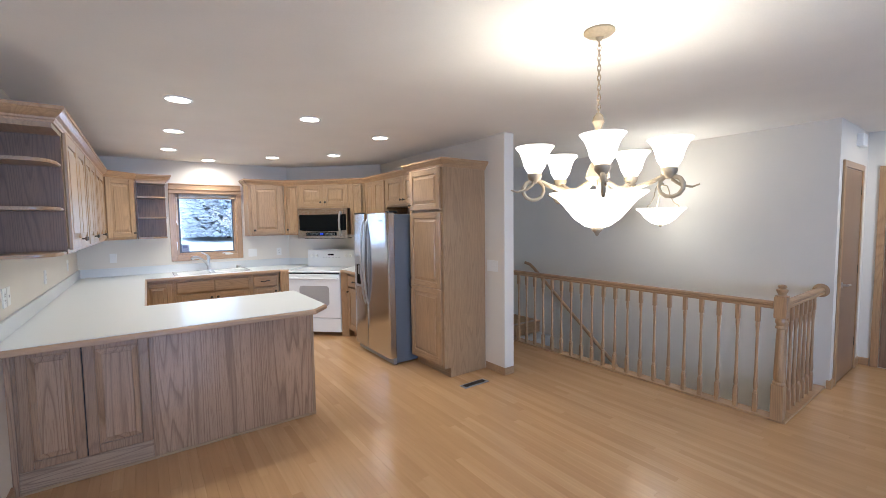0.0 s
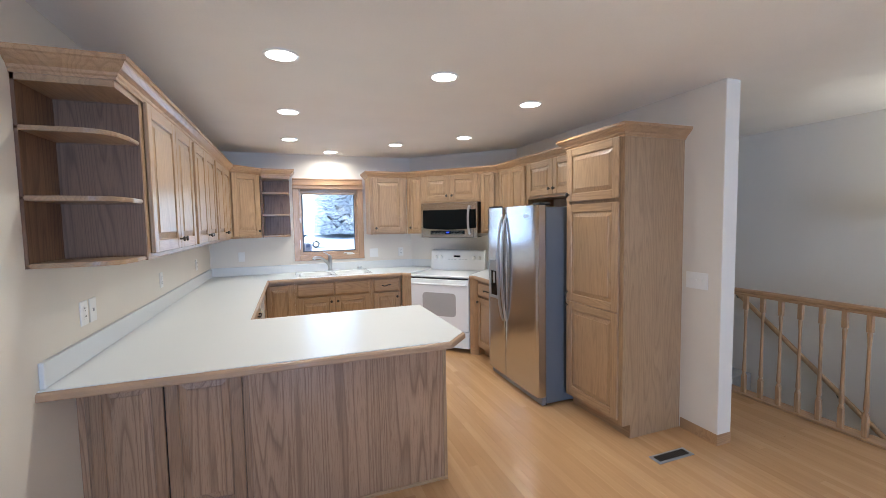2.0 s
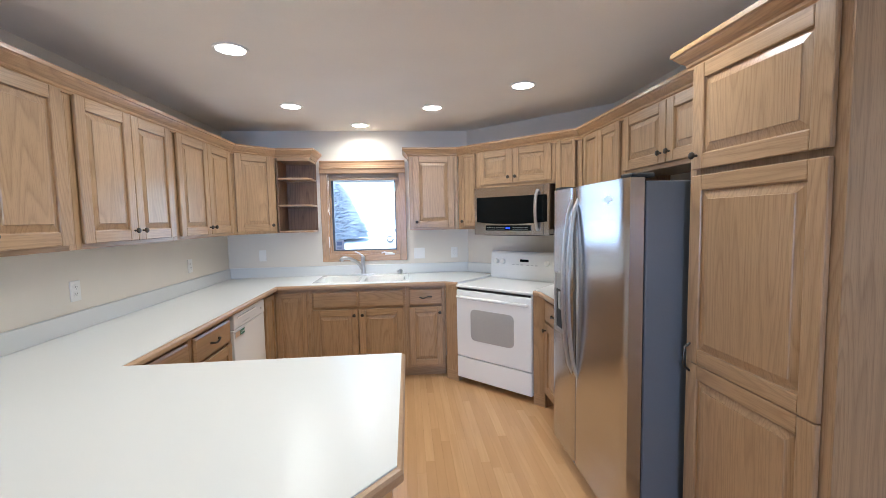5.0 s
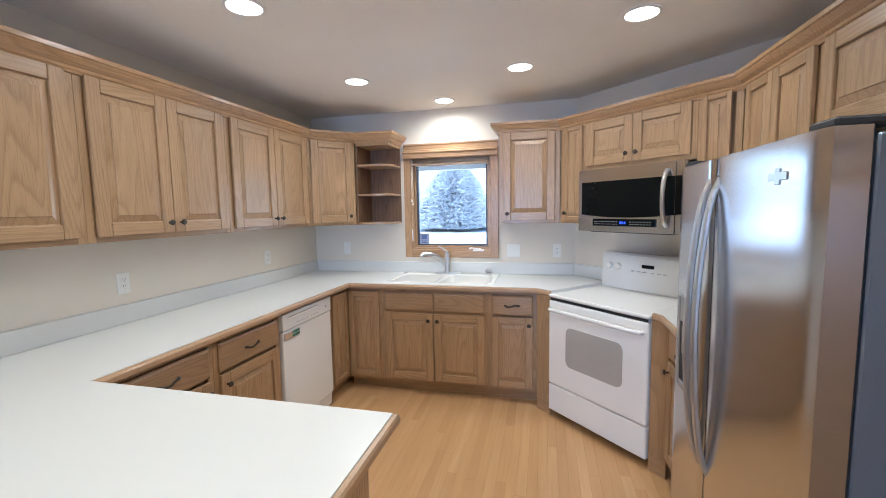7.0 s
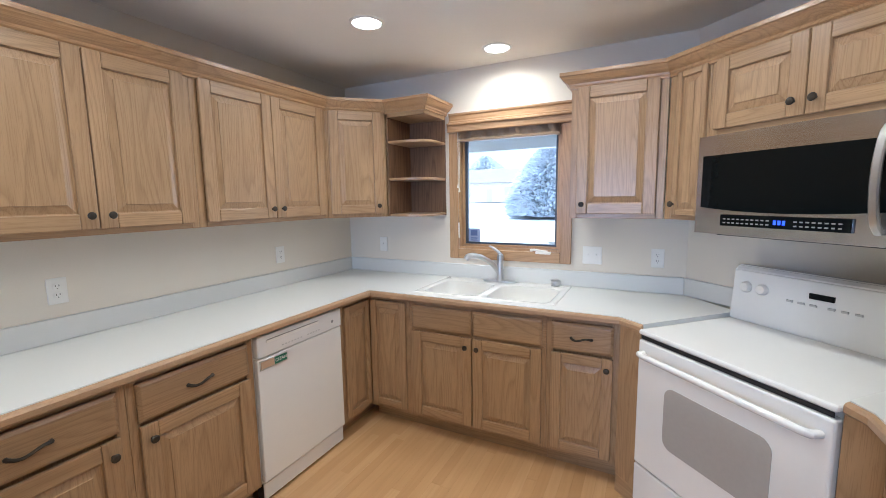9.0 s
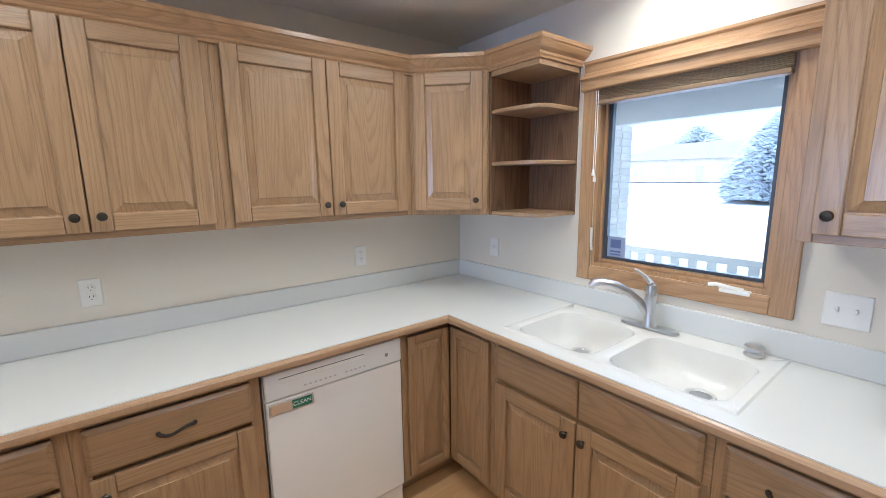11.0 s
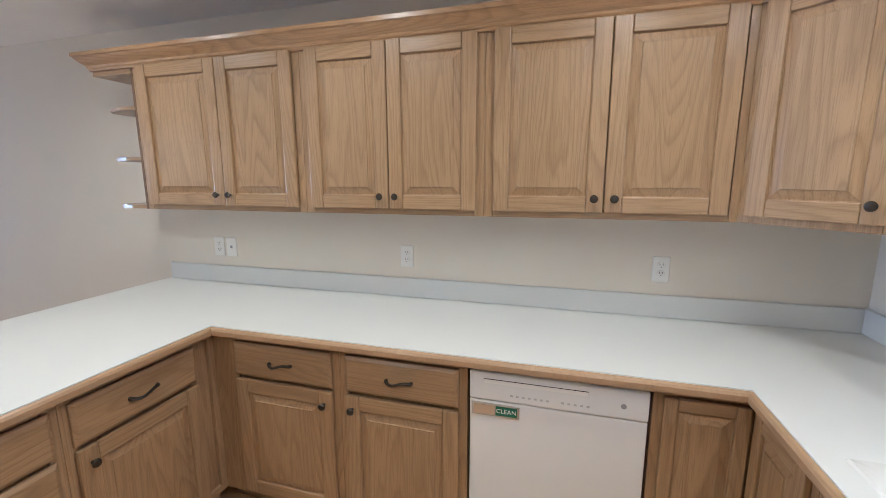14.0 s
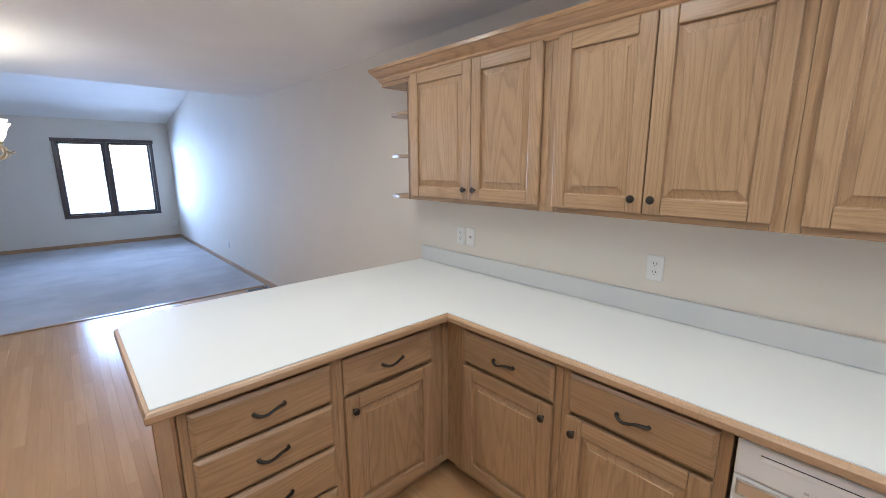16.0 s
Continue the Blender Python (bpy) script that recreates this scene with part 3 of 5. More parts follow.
c = thing("base_cabinet", pose(3.085, 6.555, 0, 0, 0, -90), "narrow light oak base cabinet between range and fridge", "base cabinet", "base cabinets")
carcass(c, 6.555 - 6.035, XR - 3.085, 0, BZ, TOE)
drawer(c, 0.03, 0.49, DR0, DR1)
door(c, 0.03, 0.49, LD0, LD1, "l", low=False)
part("end_panel", boxes(((-0.012, -0.0, 0.0), (-0.001, XR - 3.085 - 0.30, BZ), 0.001)), OAK, c)
# peninsula, kitchen side (facing +y)
c = thing("drawer_base_cabinet", pose(PEX - 0.012, PB1, 0, 0, 0, 180), "light oak base cabinet with four drawers", "base cabinet", "base cabinets")
carcass(c, 0.535, PB1 - PB0 - 0.021, 0, BZ, TOE)
for z0, z1 in ((0.708, 0.862), (0.520, 0.694), (0.330, 0.506), (0.128, 0.316)):
    drawer(c, 0.025, 0.510, z0, z1)
c = thing("base_cabinet", pose(PEX - 0.548, PB1, 0, 0, 0, 180), BL, "base cabinet", "base cabinets")
carcass(c, 0.625, PB1 - PB0 - 0.021, 0, BZ, TOE)
drawer(c, 0.025, 0.495, DR0, DR1)
door(c, 0.025, 0.495, LD0, LD1, "l", low=False)
# peninsula, dining side
c = thing("peninsula_back", pose(XL + 0.03, PB0, 0), "oak panelled back of the peninsula with two doors", "base cabinet")
pl = PEX - XL - 0.03
fx = 0.676      # end of the framed door part
part("panel", boxes(((fx, 0.004, 0.0), (pl - 0.001, 0.02, BZ), 0.001)), PANELOAK, c, "flat oak panel with bold cathedral grain")
part("corner_post", boxes(((pl - 0.02, -0.003, 0.0), (pl + 0.002, 0.02, BZ), 0.002)), OAK, c)
part("end_panel", boxes(((pl - 0.011, 0.021, 0.0), (pl, PB1 - PB0 - 0.03, BZ), 0.001)), PANELOAK, c)
part("kick_board", boxes(((0.0, -0.002, 0.0), (fx - 0.031, 0.02, 0.135), 0.002)), PANELOAKX, c, "oak board with bold level grain")
part("frame_stile", boxes(((0.0, 0.0, 0.1355), (0.03, 0.02, BZ), 0.002)), BACKOAK, c)
part("frame_stile", boxes(((fx - 0.03, -0.001, 0.0), (fx, 0.02, BZ), 0.002)), BACKOAK, c)
# black sheet behind the doors, standing for the shade in their gaps
part("backing", boxes(((0.03, 0.004, 0.1355), (fx - 0.0305, 0.02, BZ))), RUBBER_GAP, c)
door(c, 0.020, 0.308, 0.142, 0.862, wood=BACKOAK, panel=PANELOAK)
door(c, 0.314, fx - 0.0305, 0.142, 0.862, wood=BACKOAK, panel=PANELOAK)
part("wall_filler", boxes(((-0.029, 0.002, 0.0), (-0.001, 0.02, BZ))), PANELOAK, c)
part("base_moulding", boxes(((fx + 0.002, -0.010, 0.0), (pl, 0.0035, 0.018), 0.003), ((0.0, -0.012, 0.0), (fx, -0.0025, 0.018), 0.003)), OAKX, c)

# ---- worktop ----
FX, FY = 0.812, 7.252
SK = (1.135, 2.005, 7.334, 7.855)      # sink cut-out
worktop = tagged(new("worktop"), "white laminate worktop with an oak edge, clear of things", "worktop")
R45 = math.sqrt(0.5)


def from_range(s, d):
    p = MR @ Vector((s, d, 0))
    return (p.x, p.y)


cl = from_range(-0.389, 0.022)
cb = from_range(-0.389, 0.62)
bm = bmesh.new()
ZT0 = CZ - 0.038
xs = 1.5
slab(bm, [(XL, 4.245), (1.848, 4.245), (1.978, 4.385), (1.978, 5.220), (FX, 5.220), (FX, FY), (xs, FY), (xs, SK[2]), (SK[0], SK[2]), (SK[0], SK[3]),
          (SK[1], SK[3]), (SK[1], SK[2]), (xs + 0.0001, SK[2]), (xs + 0.0001, FY), (2.36, FY), cl, cb, (DIAG - YW, YW), (XL, YW)], ZT0, CZ)
part("top", bm, LAMINATE, worktop)
cr = from_range(0.389, 0.022)
crb = from_range(0.389, 0.62)
bm = bmesh.new()
slab(bm, [cr, (3.045, 6.545), (3.045, 6.035), (XR, 6.035), (XR, DIAG - XR), crb], ZT0, CZ)
part("top", bm, LAMINATE, worktop)
EDGE = [(0.0, ZT0 - 0.004), (0.012, ZT0 - 0.002), (0.016, ZT0 + 0.004), (0.016, CZ - 0.016), (0.011, CZ - 0.008), (0.002, CZ - 0.004), (0.0, CZ - 0.004)]
for pts in ([(XL, 4.245), (1.848, 4.245), (1.978, 4.385), (1.978, 5.220), (FX, 5.220), (FX, FY), (2.36, FY), cl],
            [cr, (3.045, 6.545), (3.045, 6.035)]):
    part("edge_moulding", sweep(bmesh.new(), pts, EDGE), EDGEOAK, worktop, "light oak edge moulding")
BS = 0.105
part("backsplash", boxes(((XL, 4.262, CZ), (XL + 0.019, YW - 0.0195, CZ + BS), 0.003)), LAMINATE, worktop)
part("backsplash", boxes(((XL, YW - 0.019, CZ), (DIAG - YW - 0.01, YW, CZ + BS), 0.003)), LAMINATE, worktop)
w2 = Matrix.Translation(((DIAG - YW + XR) / 2, (YW + DIAG - XR) / 2, 0)) @ pose(0, 0, 0, 0, 0, -45)
bm = box(bmesh.new(), (-0.76, -0.019, CZ), (0.76, 0, CZ + BS), 0.003)
bmesh.ops.transform(bm, matrix=w2, verts=bm.verts)
part("backsplash", bm, LAMINATE, worktop)

# ---- appliances ----
c = thing("dishwasher", pose(XB - 0.002, 6.368, 0, 0, 0, 90), "white dishwasher with a pocket handle and control strip", "dishwasher")
part("body", boxes(((0.004, 0.01, 0.10), (0.614, 0.58, BZ - 0.002))), WHITE, c)
part("door", boxes(((0.006, -0.020, 0.115), (0.612, 0.01, 0.763), 0.006, 2)), WHITE, c)
part("control_panel", boxes(((0.006, -0.026, 0.767), (0.612, 0.01, 0.876), 0.007, 2)), WHITE, c)
part("pocket_handle", boxes(((0.06, -0.0285, 0.835), (0.42, -0.0255, 0.849), 0.001)), PLASTIC, c)
# thin strip coloured black for the shade in the handle's slit
part("pocket_shadow_gap", boxes(((0.06, -0.0270, 0.8485), (0.42, -0.0262, 0.8515))), RUBBER_GAP, c)
part("toe_panel", boxes(((0.008, -0.004, 0.012), (0.610, 0.008, 0.104), 0.003)), WHITE, c)
# black box that gives the slit under the toe panel its shade
part("toe_gap", boxes(((0.008, 0.012, 0.0), (0.610, 0.05, 0.099))), RUBBER_GAP, c)
for i in range(12):
    part("button", boxes(((0.155 + i * 0.021 + (0.03 if i > 6 else 0), -0.0275, 0.792), (0.165 + i * 0.021 + (0.03 if i > 6 else 0), -0.0262, 0.799), 0.001)), BUTTON, c)
part("badge", lathe(bmesh.new(), [(0.009, 0), (0.009, 0.0015), (0.006, 0.002)], 16, pose(0.533, -0.026, 0.815, 90, 0, 0)), STEELG, c)

# range
c = thing("range", MR, "white electric range with a glass window in the oven door", "range")
part("body", boxes(((-0.378, 0.03, 0.06), (0.378, 0.63, 0.893))), WHITE, c)
part("cooktop", boxes(((-0.383, -0.012, 0.894), (0.383, 0.635, 0.917), 0.009, 3)), WHITE, c)
od = part("oven_door", boxes(((-0.380, -0.012, 0.262), (0.380, 0.03, 0.872), 0.010, 3)), WHITE, c)
bm = bmesh.new()
rr = []
for sx, sz in ((1, 1), (-1, 1), (-1, -1), (1, -1)):
    for i in range(5):
        a = math.pi / 2 * i / 4 + {(1, 1): 0, (-1, 1): math.pi / 2, (-1, -1): math.pi, (1, -1): 1.5 * math.pi}[(sx, sz)]
        rr.append((sx * 0.175 + 0.045 * math.cos(a), 0.570 + sz * 0.095 + 0.045 * math.sin(a)))
lo = [bm.verts.new((x, -0.010, z)) for x, z in rr]
hi = [bm.verts.new((x, -0.0145, z)) for x, z in rr]
bm.faces.new(hi)
for i in range(len(rr)):
    bm.faces.new((lo[i], lo[(i + 1) % len(rr)], hi[(i + 1) % len(rr)], hi[i]))
part("oven_window", bm, GREY, od, "grey patterned oven glass")
part("handle", tube(bmesh.new(), [(-0.345, -0.012, 0.812), (-0.340, -0.045, 0.815), (-0.32, -0.052, 0.816), (0.32, -0.052, 0.816), (0.340, -0.045, 0.815), (0.345, -0.012, 0.812)], 0.014, 10), WHITE, od, "", True)
part("storage_drawer", boxes(((-0.380, -0.010, 0.060), (0.380, 0.03, 0.255), 0.008, 2)), WHITE, c)
part("vent_slot", boxes(((-0.37, -0.004, 0.875), (0.37, 0.0, 0.891))), RUBBER_GAP, c)
bm = bmesh.new()
prof = [(0.555, 0.917), (0.575, 1.165), (0.600, 1.185), (0.640, 1.185), (0.640, 0.917)]
a = [bm.verts.new((-0.380, y, z)) for y, z in prof]
b = [bm.verts.new((0.380, y, z)) for y, z in prof]
for i in range(5):
    bm.faces.new((a[i], a[(i + 1) % 5], b[(i + 1) % 5], b[i]))
bm.faces.new(a), bm.faces.new(list(reversed(b)))
bmesh.ops.bevel(bm, geom=list(bm.edges), offset=0.006, segments=2, affect="EDGES")
gd = part("backguard", bm, WHITE, c)
for x in (-0.31, -0.235, 0.235, 0.31):
    part("control_knob", lathe(bmesh.new(), [(0.026, 0), (0.025, 0.012), (0.021, 0.020), (0.019, 0.022)], 18, pose(x, 0.567, 1.085, 86, 0, 0)), PLASTIC, gd, "white control knob", True)
part("clock_display", boxes(((-0.045, 0.562, 1.088), (0.045, 0.5735, 1.112), 0.001)), BLACK, gd)
for i in range(6):
    part("button", boxes(((-0.13 + i * 0.045 + (0.02 if i > 2 else 0), 0.560, 1.055), (-0.105 + i * 0.045 + (0.02 if i > 2 else 0), 0.5695, 1.064), 0.001)), BUTTON, gd)

# microwave
MM = MD @ pose(mwc, 0, 0)
c = thing("microwave", MM, "stainless over-the-range microwave with black glass door", "microwave")
part("body", boxes(((-0.378, -0.055, 1.372), (0.378, 0.322, 1.797), 0.003)), STEEL, c)
bm = bmesh.new()
n = 16
for (zl, zh) in ((1.360, 1.792),):
    fr = []
    for i in range(n + 1):
        x = -0.379 + 0.758 * i / n
        fr.append((x, -0.080 - 0.014 * (1 - (2 * i / n - 1) ** 2)))
    slab(bm, [(0.379, -0.056), (-0.379, -0.056)] + fr, zl, zh)
mf = part("front", bm, STEEL, c, "", True)
bm = bmesh.new()
fr = []
for i in range(n + 1):
    x = -0.350 + 0.715 * i / n
    fr.append((x, -0.0845 - 0.013 * (1 - (2 * (x + 0.379) / 0.758 - 1) ** 2)))
gl = []
lo_edge = [1.478 - 0.020 * (1 - ((2 * i / n - 1) ** 2)) for i in range(n + 1)]
vv = [[bm.verts.new((x, y, z)) for (x, y), z in zip(fr, [1.705 - 0.0] * (n + 1))], [bm.verts.new((x, y, z)) for (x, y), z in zip(fr, lo_edge)],
      [bm.verts.new((x, y + 0.02, z)) for (x, y), z in zip(fr, lo_edge)], [bm.verts.new((x, y + 0.02, 1.705)) for x, y in fr]]
for k in range(4):
    for i in range(n):
        bm.faces.new((vv[k][i], vv[k][i + 1], vv[(k + 1) % 4][i + 1], vv[(k + 1) % 4][i]))
part("door_glass", bm, BLACK, mf, "black tinted door glass")
pts = [(0.285, -0.088 - 0.052 * math.sin(math.pi * i / 14) ** 0.5, 1.748 - 0.345 * i / 14) for i in range(15)]
part("handle", bar(bmesh.new(), pts, [0.013] * 15, 0.008), HANDLE, mf, "bowed satin bar handle", True)
part("seam", boxes(((0.331, -0.0885, 1.362), (0.3325, -0.083, 1.790))), RUBBER_GAP, mf)
cp = part("control_strip", boxes(((-0.24, -0.102, 1.400), (0.22, -0.085, 1.448), 0.002)), BLACK, mf, "black control strip with blue clock")
for i in range(22):
    for j in range(2):
        x = -0.225 + i * 0.0195
        if -0.035 < x < 0.03:
            continue
        part("key", boxes(((x, -0.1032, 1.411 + j * 0.016), (x + 0.011, -0.1015, 1.416 + j * 0.016))), STEELG, cp)
part("clock_digits", boxes(*[((-0.022 + i * 0.016, -0.1034, 1.415), (-0.012 + i * 0.016, -0.1015, 1.432)) for i in range(3)]), glow("blue_clock_light", (0.03, 0.08, 1.0), 0.5), cp, "blue lit clock digits")
part("underside", boxes(((-0.30, -0.04, 1.352), (0.30, 0.30, 1.3715), 0.002)), RUBBER_GAP, c, "dark vent underside")

# fridge
FF, FY0, FY1 = 2.955, 5.108, 6.020
c = thing("fridge", pose(FF, FY1, 0, 0, 0, -90), "stainless side-by-side fridge with a water dispenser", "fridge")
fw = FY1 - FY0
part("cabinet", boxes(((0.004, 0.078, 0.025), (fw - 0.004, 0.74, 1.665), 0.004)), FRIDGESIDE, c, "dark blue-grey painted steel body")
for name, a, b in (("freezer_door", 0.002, 0.345), ("fridge_door", 0.350, fw - 0.002)):
    bm = bmesh.new()
    fr = [(a + (b - a) * i / 24, -0.010 * (1 - abs(2 * i / 24 - 1) ** 12) + 0.004) for i in range(25)]
    slab(bm, [(b, 0.068), (a, 0.068)] + fr, 0.085, 1.68)
    dd = part(name, bm, STEEL, c, "brushed stainless door", True)
    part("gasket", boxes(((a + 0.01, 0.0685, 0.09), (b - 0.01, 0.0775, 1.672))), RUBBER_GAP, dd)
    hx = b - 0.035 if name == "freezer_door" else a + 0.035
    pts = [(hx, 0.004 - 0.060 * math.sin(math.pi * i / 20) ** 0.55, 1.615 - 1.01 * i / 20) for i in range(21)]
    part("handle", bar(bmesh.new(), pts, [0.013 + 0.003 * math.sin(math.pi * i / 20) for i in range(21)], 0.009), HANDLE, dd, "flat bowed satin bar handle", True)
    if name == "freezer_door":
        dp = part("dispenser", boxes(((0.055, -0.012, 0.80), (0.085, 0.004, 1.17), 0.003), ((0.225, -0.012, 0.80), (0.255, 0.004, 1.17), 0.003),
                                     ((0.0855, -0.012, 1.07), (0.2245, 0.004, 1.17), 0.003), ((0.0855, -0.012, 0.80), (0.2245, 0.004, 0.83), 0.003)), STEELG, dd, "grey dispenser surround")
        part("dispenser_niche", boxes(((0.0855, -0.008, 0.8305), (0.2245, 0.002, 1.0695))), BLACK, dp)
        part("dispenser_paddle", boxes(((0.14, -0.02, 0.95), (0.17, -0.008, 1.06), 0.003)), GREY, dp)
    else:
        part("badge", boxes(((0.395 + 0.30, -0.009, 1.585), (0.395 + 0.385, -0.0055, 1.605), 0.002), ((0.395 + 0.33, -0.0085, 1.575), (0.395 + 0.355, -0.0055, 1.615), 0.002)), CHROME, dd, "small plain badge")
part("hinge_cover", boxes(((fw - 0.10, 0.01, 1.6805), (fw - 0.01, 0.12, 1.70), 0.005)), RUBBER_GAP, c)
part("hinge_cover", boxes(((0.01, 0.01, 1.6805), (0.10, 0.12, 1.70), 0.005)), RUBBER_GAP, c)
part("toe_grille", boxes(((0.01, 0.04, 0.012), (fw - 0.01, 0.075, 0.082), 0.003)), STEELG, c)
for x in (0.04, fw - 0.06):
    part("foot", lathe(bmesh.new(), [(0.02, 0.0), (0.02, 0.012), (0.012, 0.03)], 12, pose(x + 0.01, 0.09, 0.0)), RUBBER_GAP, c)

# ---- sink window ----
GLOWW = glow("lit_white_glass", (1.0, 0.93, 0.83), 1.3)
CANGLOW = glow("lit_can_lens", (1.0, 0.96, 0.90), 3.0)
LINEN = plain("wooden_blind_slat", (0.27, 0.175, 0.105), 0.45)
GASKET = plain("dark_window_gasket", (0.05, 0.06, 0.075), 0.35)
w = thing("window_1", pose(0, 0, 0), "oak casement window over the sink with raised wooden blind", "window", "", "structure")
CX0, CX1, CB0, CB1 = 1.116, 2.008, 1.083, 2.142
part("casing", boxes(((CX0, YW - 0.020, CB0), (WX0, YW - 0.0005, 2.06), 0.004, 2)), TRIMZ, w)
part("casing", boxes(((WX1, YW - 0.020, CB0), (CX1, YW - 0.0005, 2.06), 0.004, 2)), TRIMZ, w)
part("casing", boxes(((WX0 + 0.0005, YW - 0.020, CB0), (WX1 - 0.0005, YW - 0.0005, WZ0), 0.004, 2)), TRIM, w)
HEAD = [(0.0, 2.005), (0.045, 2.005), (0.050, 2.012), (0.050, 2.050), (0.062, 2.058), (0.060, 2.068), (0.030, 2.075), (0.030, 2.082), (0.022, 2.090), (0.022, 2.122), (0.030, 2.130), (0.030, 2.142), (0.0, 2.142)]
part("head_moulding", sweep(bmesh.new(), [(CX0 + 0.004, YW - 0.0005), (CX1 - 0.004, YW - 0.0005)], HEAD), TRIM, w, "built-up oak head moulding")
for a, b in (((WX0, YW + 0.001, WZ0), (WX0 + 0.018, YW + 0.13, WZ1)), ((WX1 - 0.018, YW + 0.001, WZ0), (WX1, YW + 0.13, WZ1)),
             ((WX0 + 0.0185, YW + 0.001, WZ0), (WX1 - 0.0185, YW + 0.13, WZ0 + 0.018)), ((WX0 + 0.0185, YW + 0.001, WZ1 - 0.018), (WX1 - 0.0185, YW + 0.13, WZ1))):
    part("jamb", boxes((a, b)), TRIMZ, w)
sx0, sx1, sz0, sz1, sy = WX0 + 0.019, WX1 - 0.019, WZ0 + 0.019, WZ1 - 0.019, YW + 0.035
for a, b in (((sx0, sy, sz0), (sx0 + 0.016, sy + 0.04, sz1)), ((sx1 - 0.016, sy, sz0), (sx1, sy + 0.04, sz1)),
             ((sx0 + 0.0165, sy, sz0), (sx1 - 0.0165, sy + 0.04, sz0 + 0.016)), ((sx0 + 0.0165, sy, sz1 - 0.016), (sx1 - 0.0165, sy + 0.04, sz1))):
    part("sash", boxes((a, b, 0.002)), TRIMZ, w)
g = 0.017
for a, b in (((sx0 + g, sy + 0.008, sz0 + g), (sx0 + g + 0.020, sy + 0.035, sz1 - g)), ((sx1 - g - 0.012, sy + 0.008, sz0 + g), (sx1 - g, sy + 0.035, sz1 - g)),
             ((sx0 + g, sy + 0.0085, sz0 + g), (sx1 - g, sy + 0.035, sz0 + g + 0.014))):
    part("gasket", boxes((a, b, 0.001)), GASKET, w, "dark blue-grey gasket")
pane = part("pane", boxes(((sx0 + g, sy + 0.020, sz0 + g), (sx1 - g, sy + 0.024, sz1 - g))), GLASS, w, "clear glass pane")
pane.visible_shadow = False
part("crank_handle", tube(bmesh.new(), [(1.85, YW - 0.008, 1.160), (1.80, YW - 0.016, 1.165), (1.76, YW - 0.024, 1.172), (1.735, YW - 0.027, 1.166)], 0.008, 8), PLASTIC, w, "white crank handle", True)
part("crank_base", boxes(((1.77, YW - 0.0245, 1.142), (1.875, YW + 0.02, 1.160), 0.005, 2)), PLASTIC, w)
part("sash_lock", tube(bmesh.new(), [(WX0 + 0.004, YW - 0.004, 1.235), (WX0 + 0.006, YW - 0.014, 1.27), (WX0 + 0.004, YW - 0.012, 1.35)], 0.006, 8), PLASTIC, w, "white sash lock lever", True)
st = part("sticker", boxes(((1.235, sy + 0.0185, 1.205), (1.335, sy + 0.0195, 1.305))), plain("blue_grey_sticker", (0.30, 0.36, 0.52), 0.6), w, "square blue-grey sticker")
part("sticker_print", boxes(((1.258, sy + 0.0175, 1.250), (1.312, sy + 0.0183, 1.292)), ((1.258, sy + 0.0175, 1.228), (1.312, sy + 0.0183, 1.236)), ((1.258, sy + 0.0175, 1.214), (1.312, sy + 0.0183, 1.220))),
     plain("sticker_ink", (0.10, 0.15, 0.32), 0.6), st)
c = thing("window_blind", pose(0, 0, 0), "raised wooden slat blind at the top of the sink window", "blind")
for i in range(7):
    z = 1.959 + i * 0.0068
    part("slat", boxes(((WX0 + 0.01 - 0.002 * (i % 3), YW - 0.034, z), (WX1 - 0.01, YW - 0.001 + 0.014, z + 0.0030), 0.0008)), LINEN, c)
part("bottom_rail", boxes(((WX0 + 0.008, YW - 0.036, 1.938), (WX1 - 0.012, YW + 0.012, 1.956), 0.003)), LINEN, c)
for k, x in enumerate((WX0 + 0.012, WX0 + 0.022)):
    part("cord", tube(bmesh.new(), [(x, YW - 0.036, 2.00), (x + 0.002, YW - 0.037, 1.80), (x, YW - 0.036, 1.64 - 0.03 * k)], 0.0016, 6), PLASTIC, c)
    part("cord_tassel", lathe(bmesh.new(), [(0.003, 0.03), (0.008, 0.0), (0.006, -0.004)], 10, pose(x, YW - 0.036, 1.61 - 0.03 * k)), PLASTIC, c)

# ---- sink and tap ----
def rrect(cx, cy, hx, hy, r, k=5):
    pts = []
    for q, (sx, sy2) in enumerate(((1, 1), (-1, 1), (-1, -1), (1, -1))):
        for i in range(k):
            a = math.pi / 2 * (q + i / (k - 1))
            pts.append((cx + sx * (hx - r) + r * math.cos(a), cy + sy2 * (hy - r) + r * math.sin(a)))
    return pts


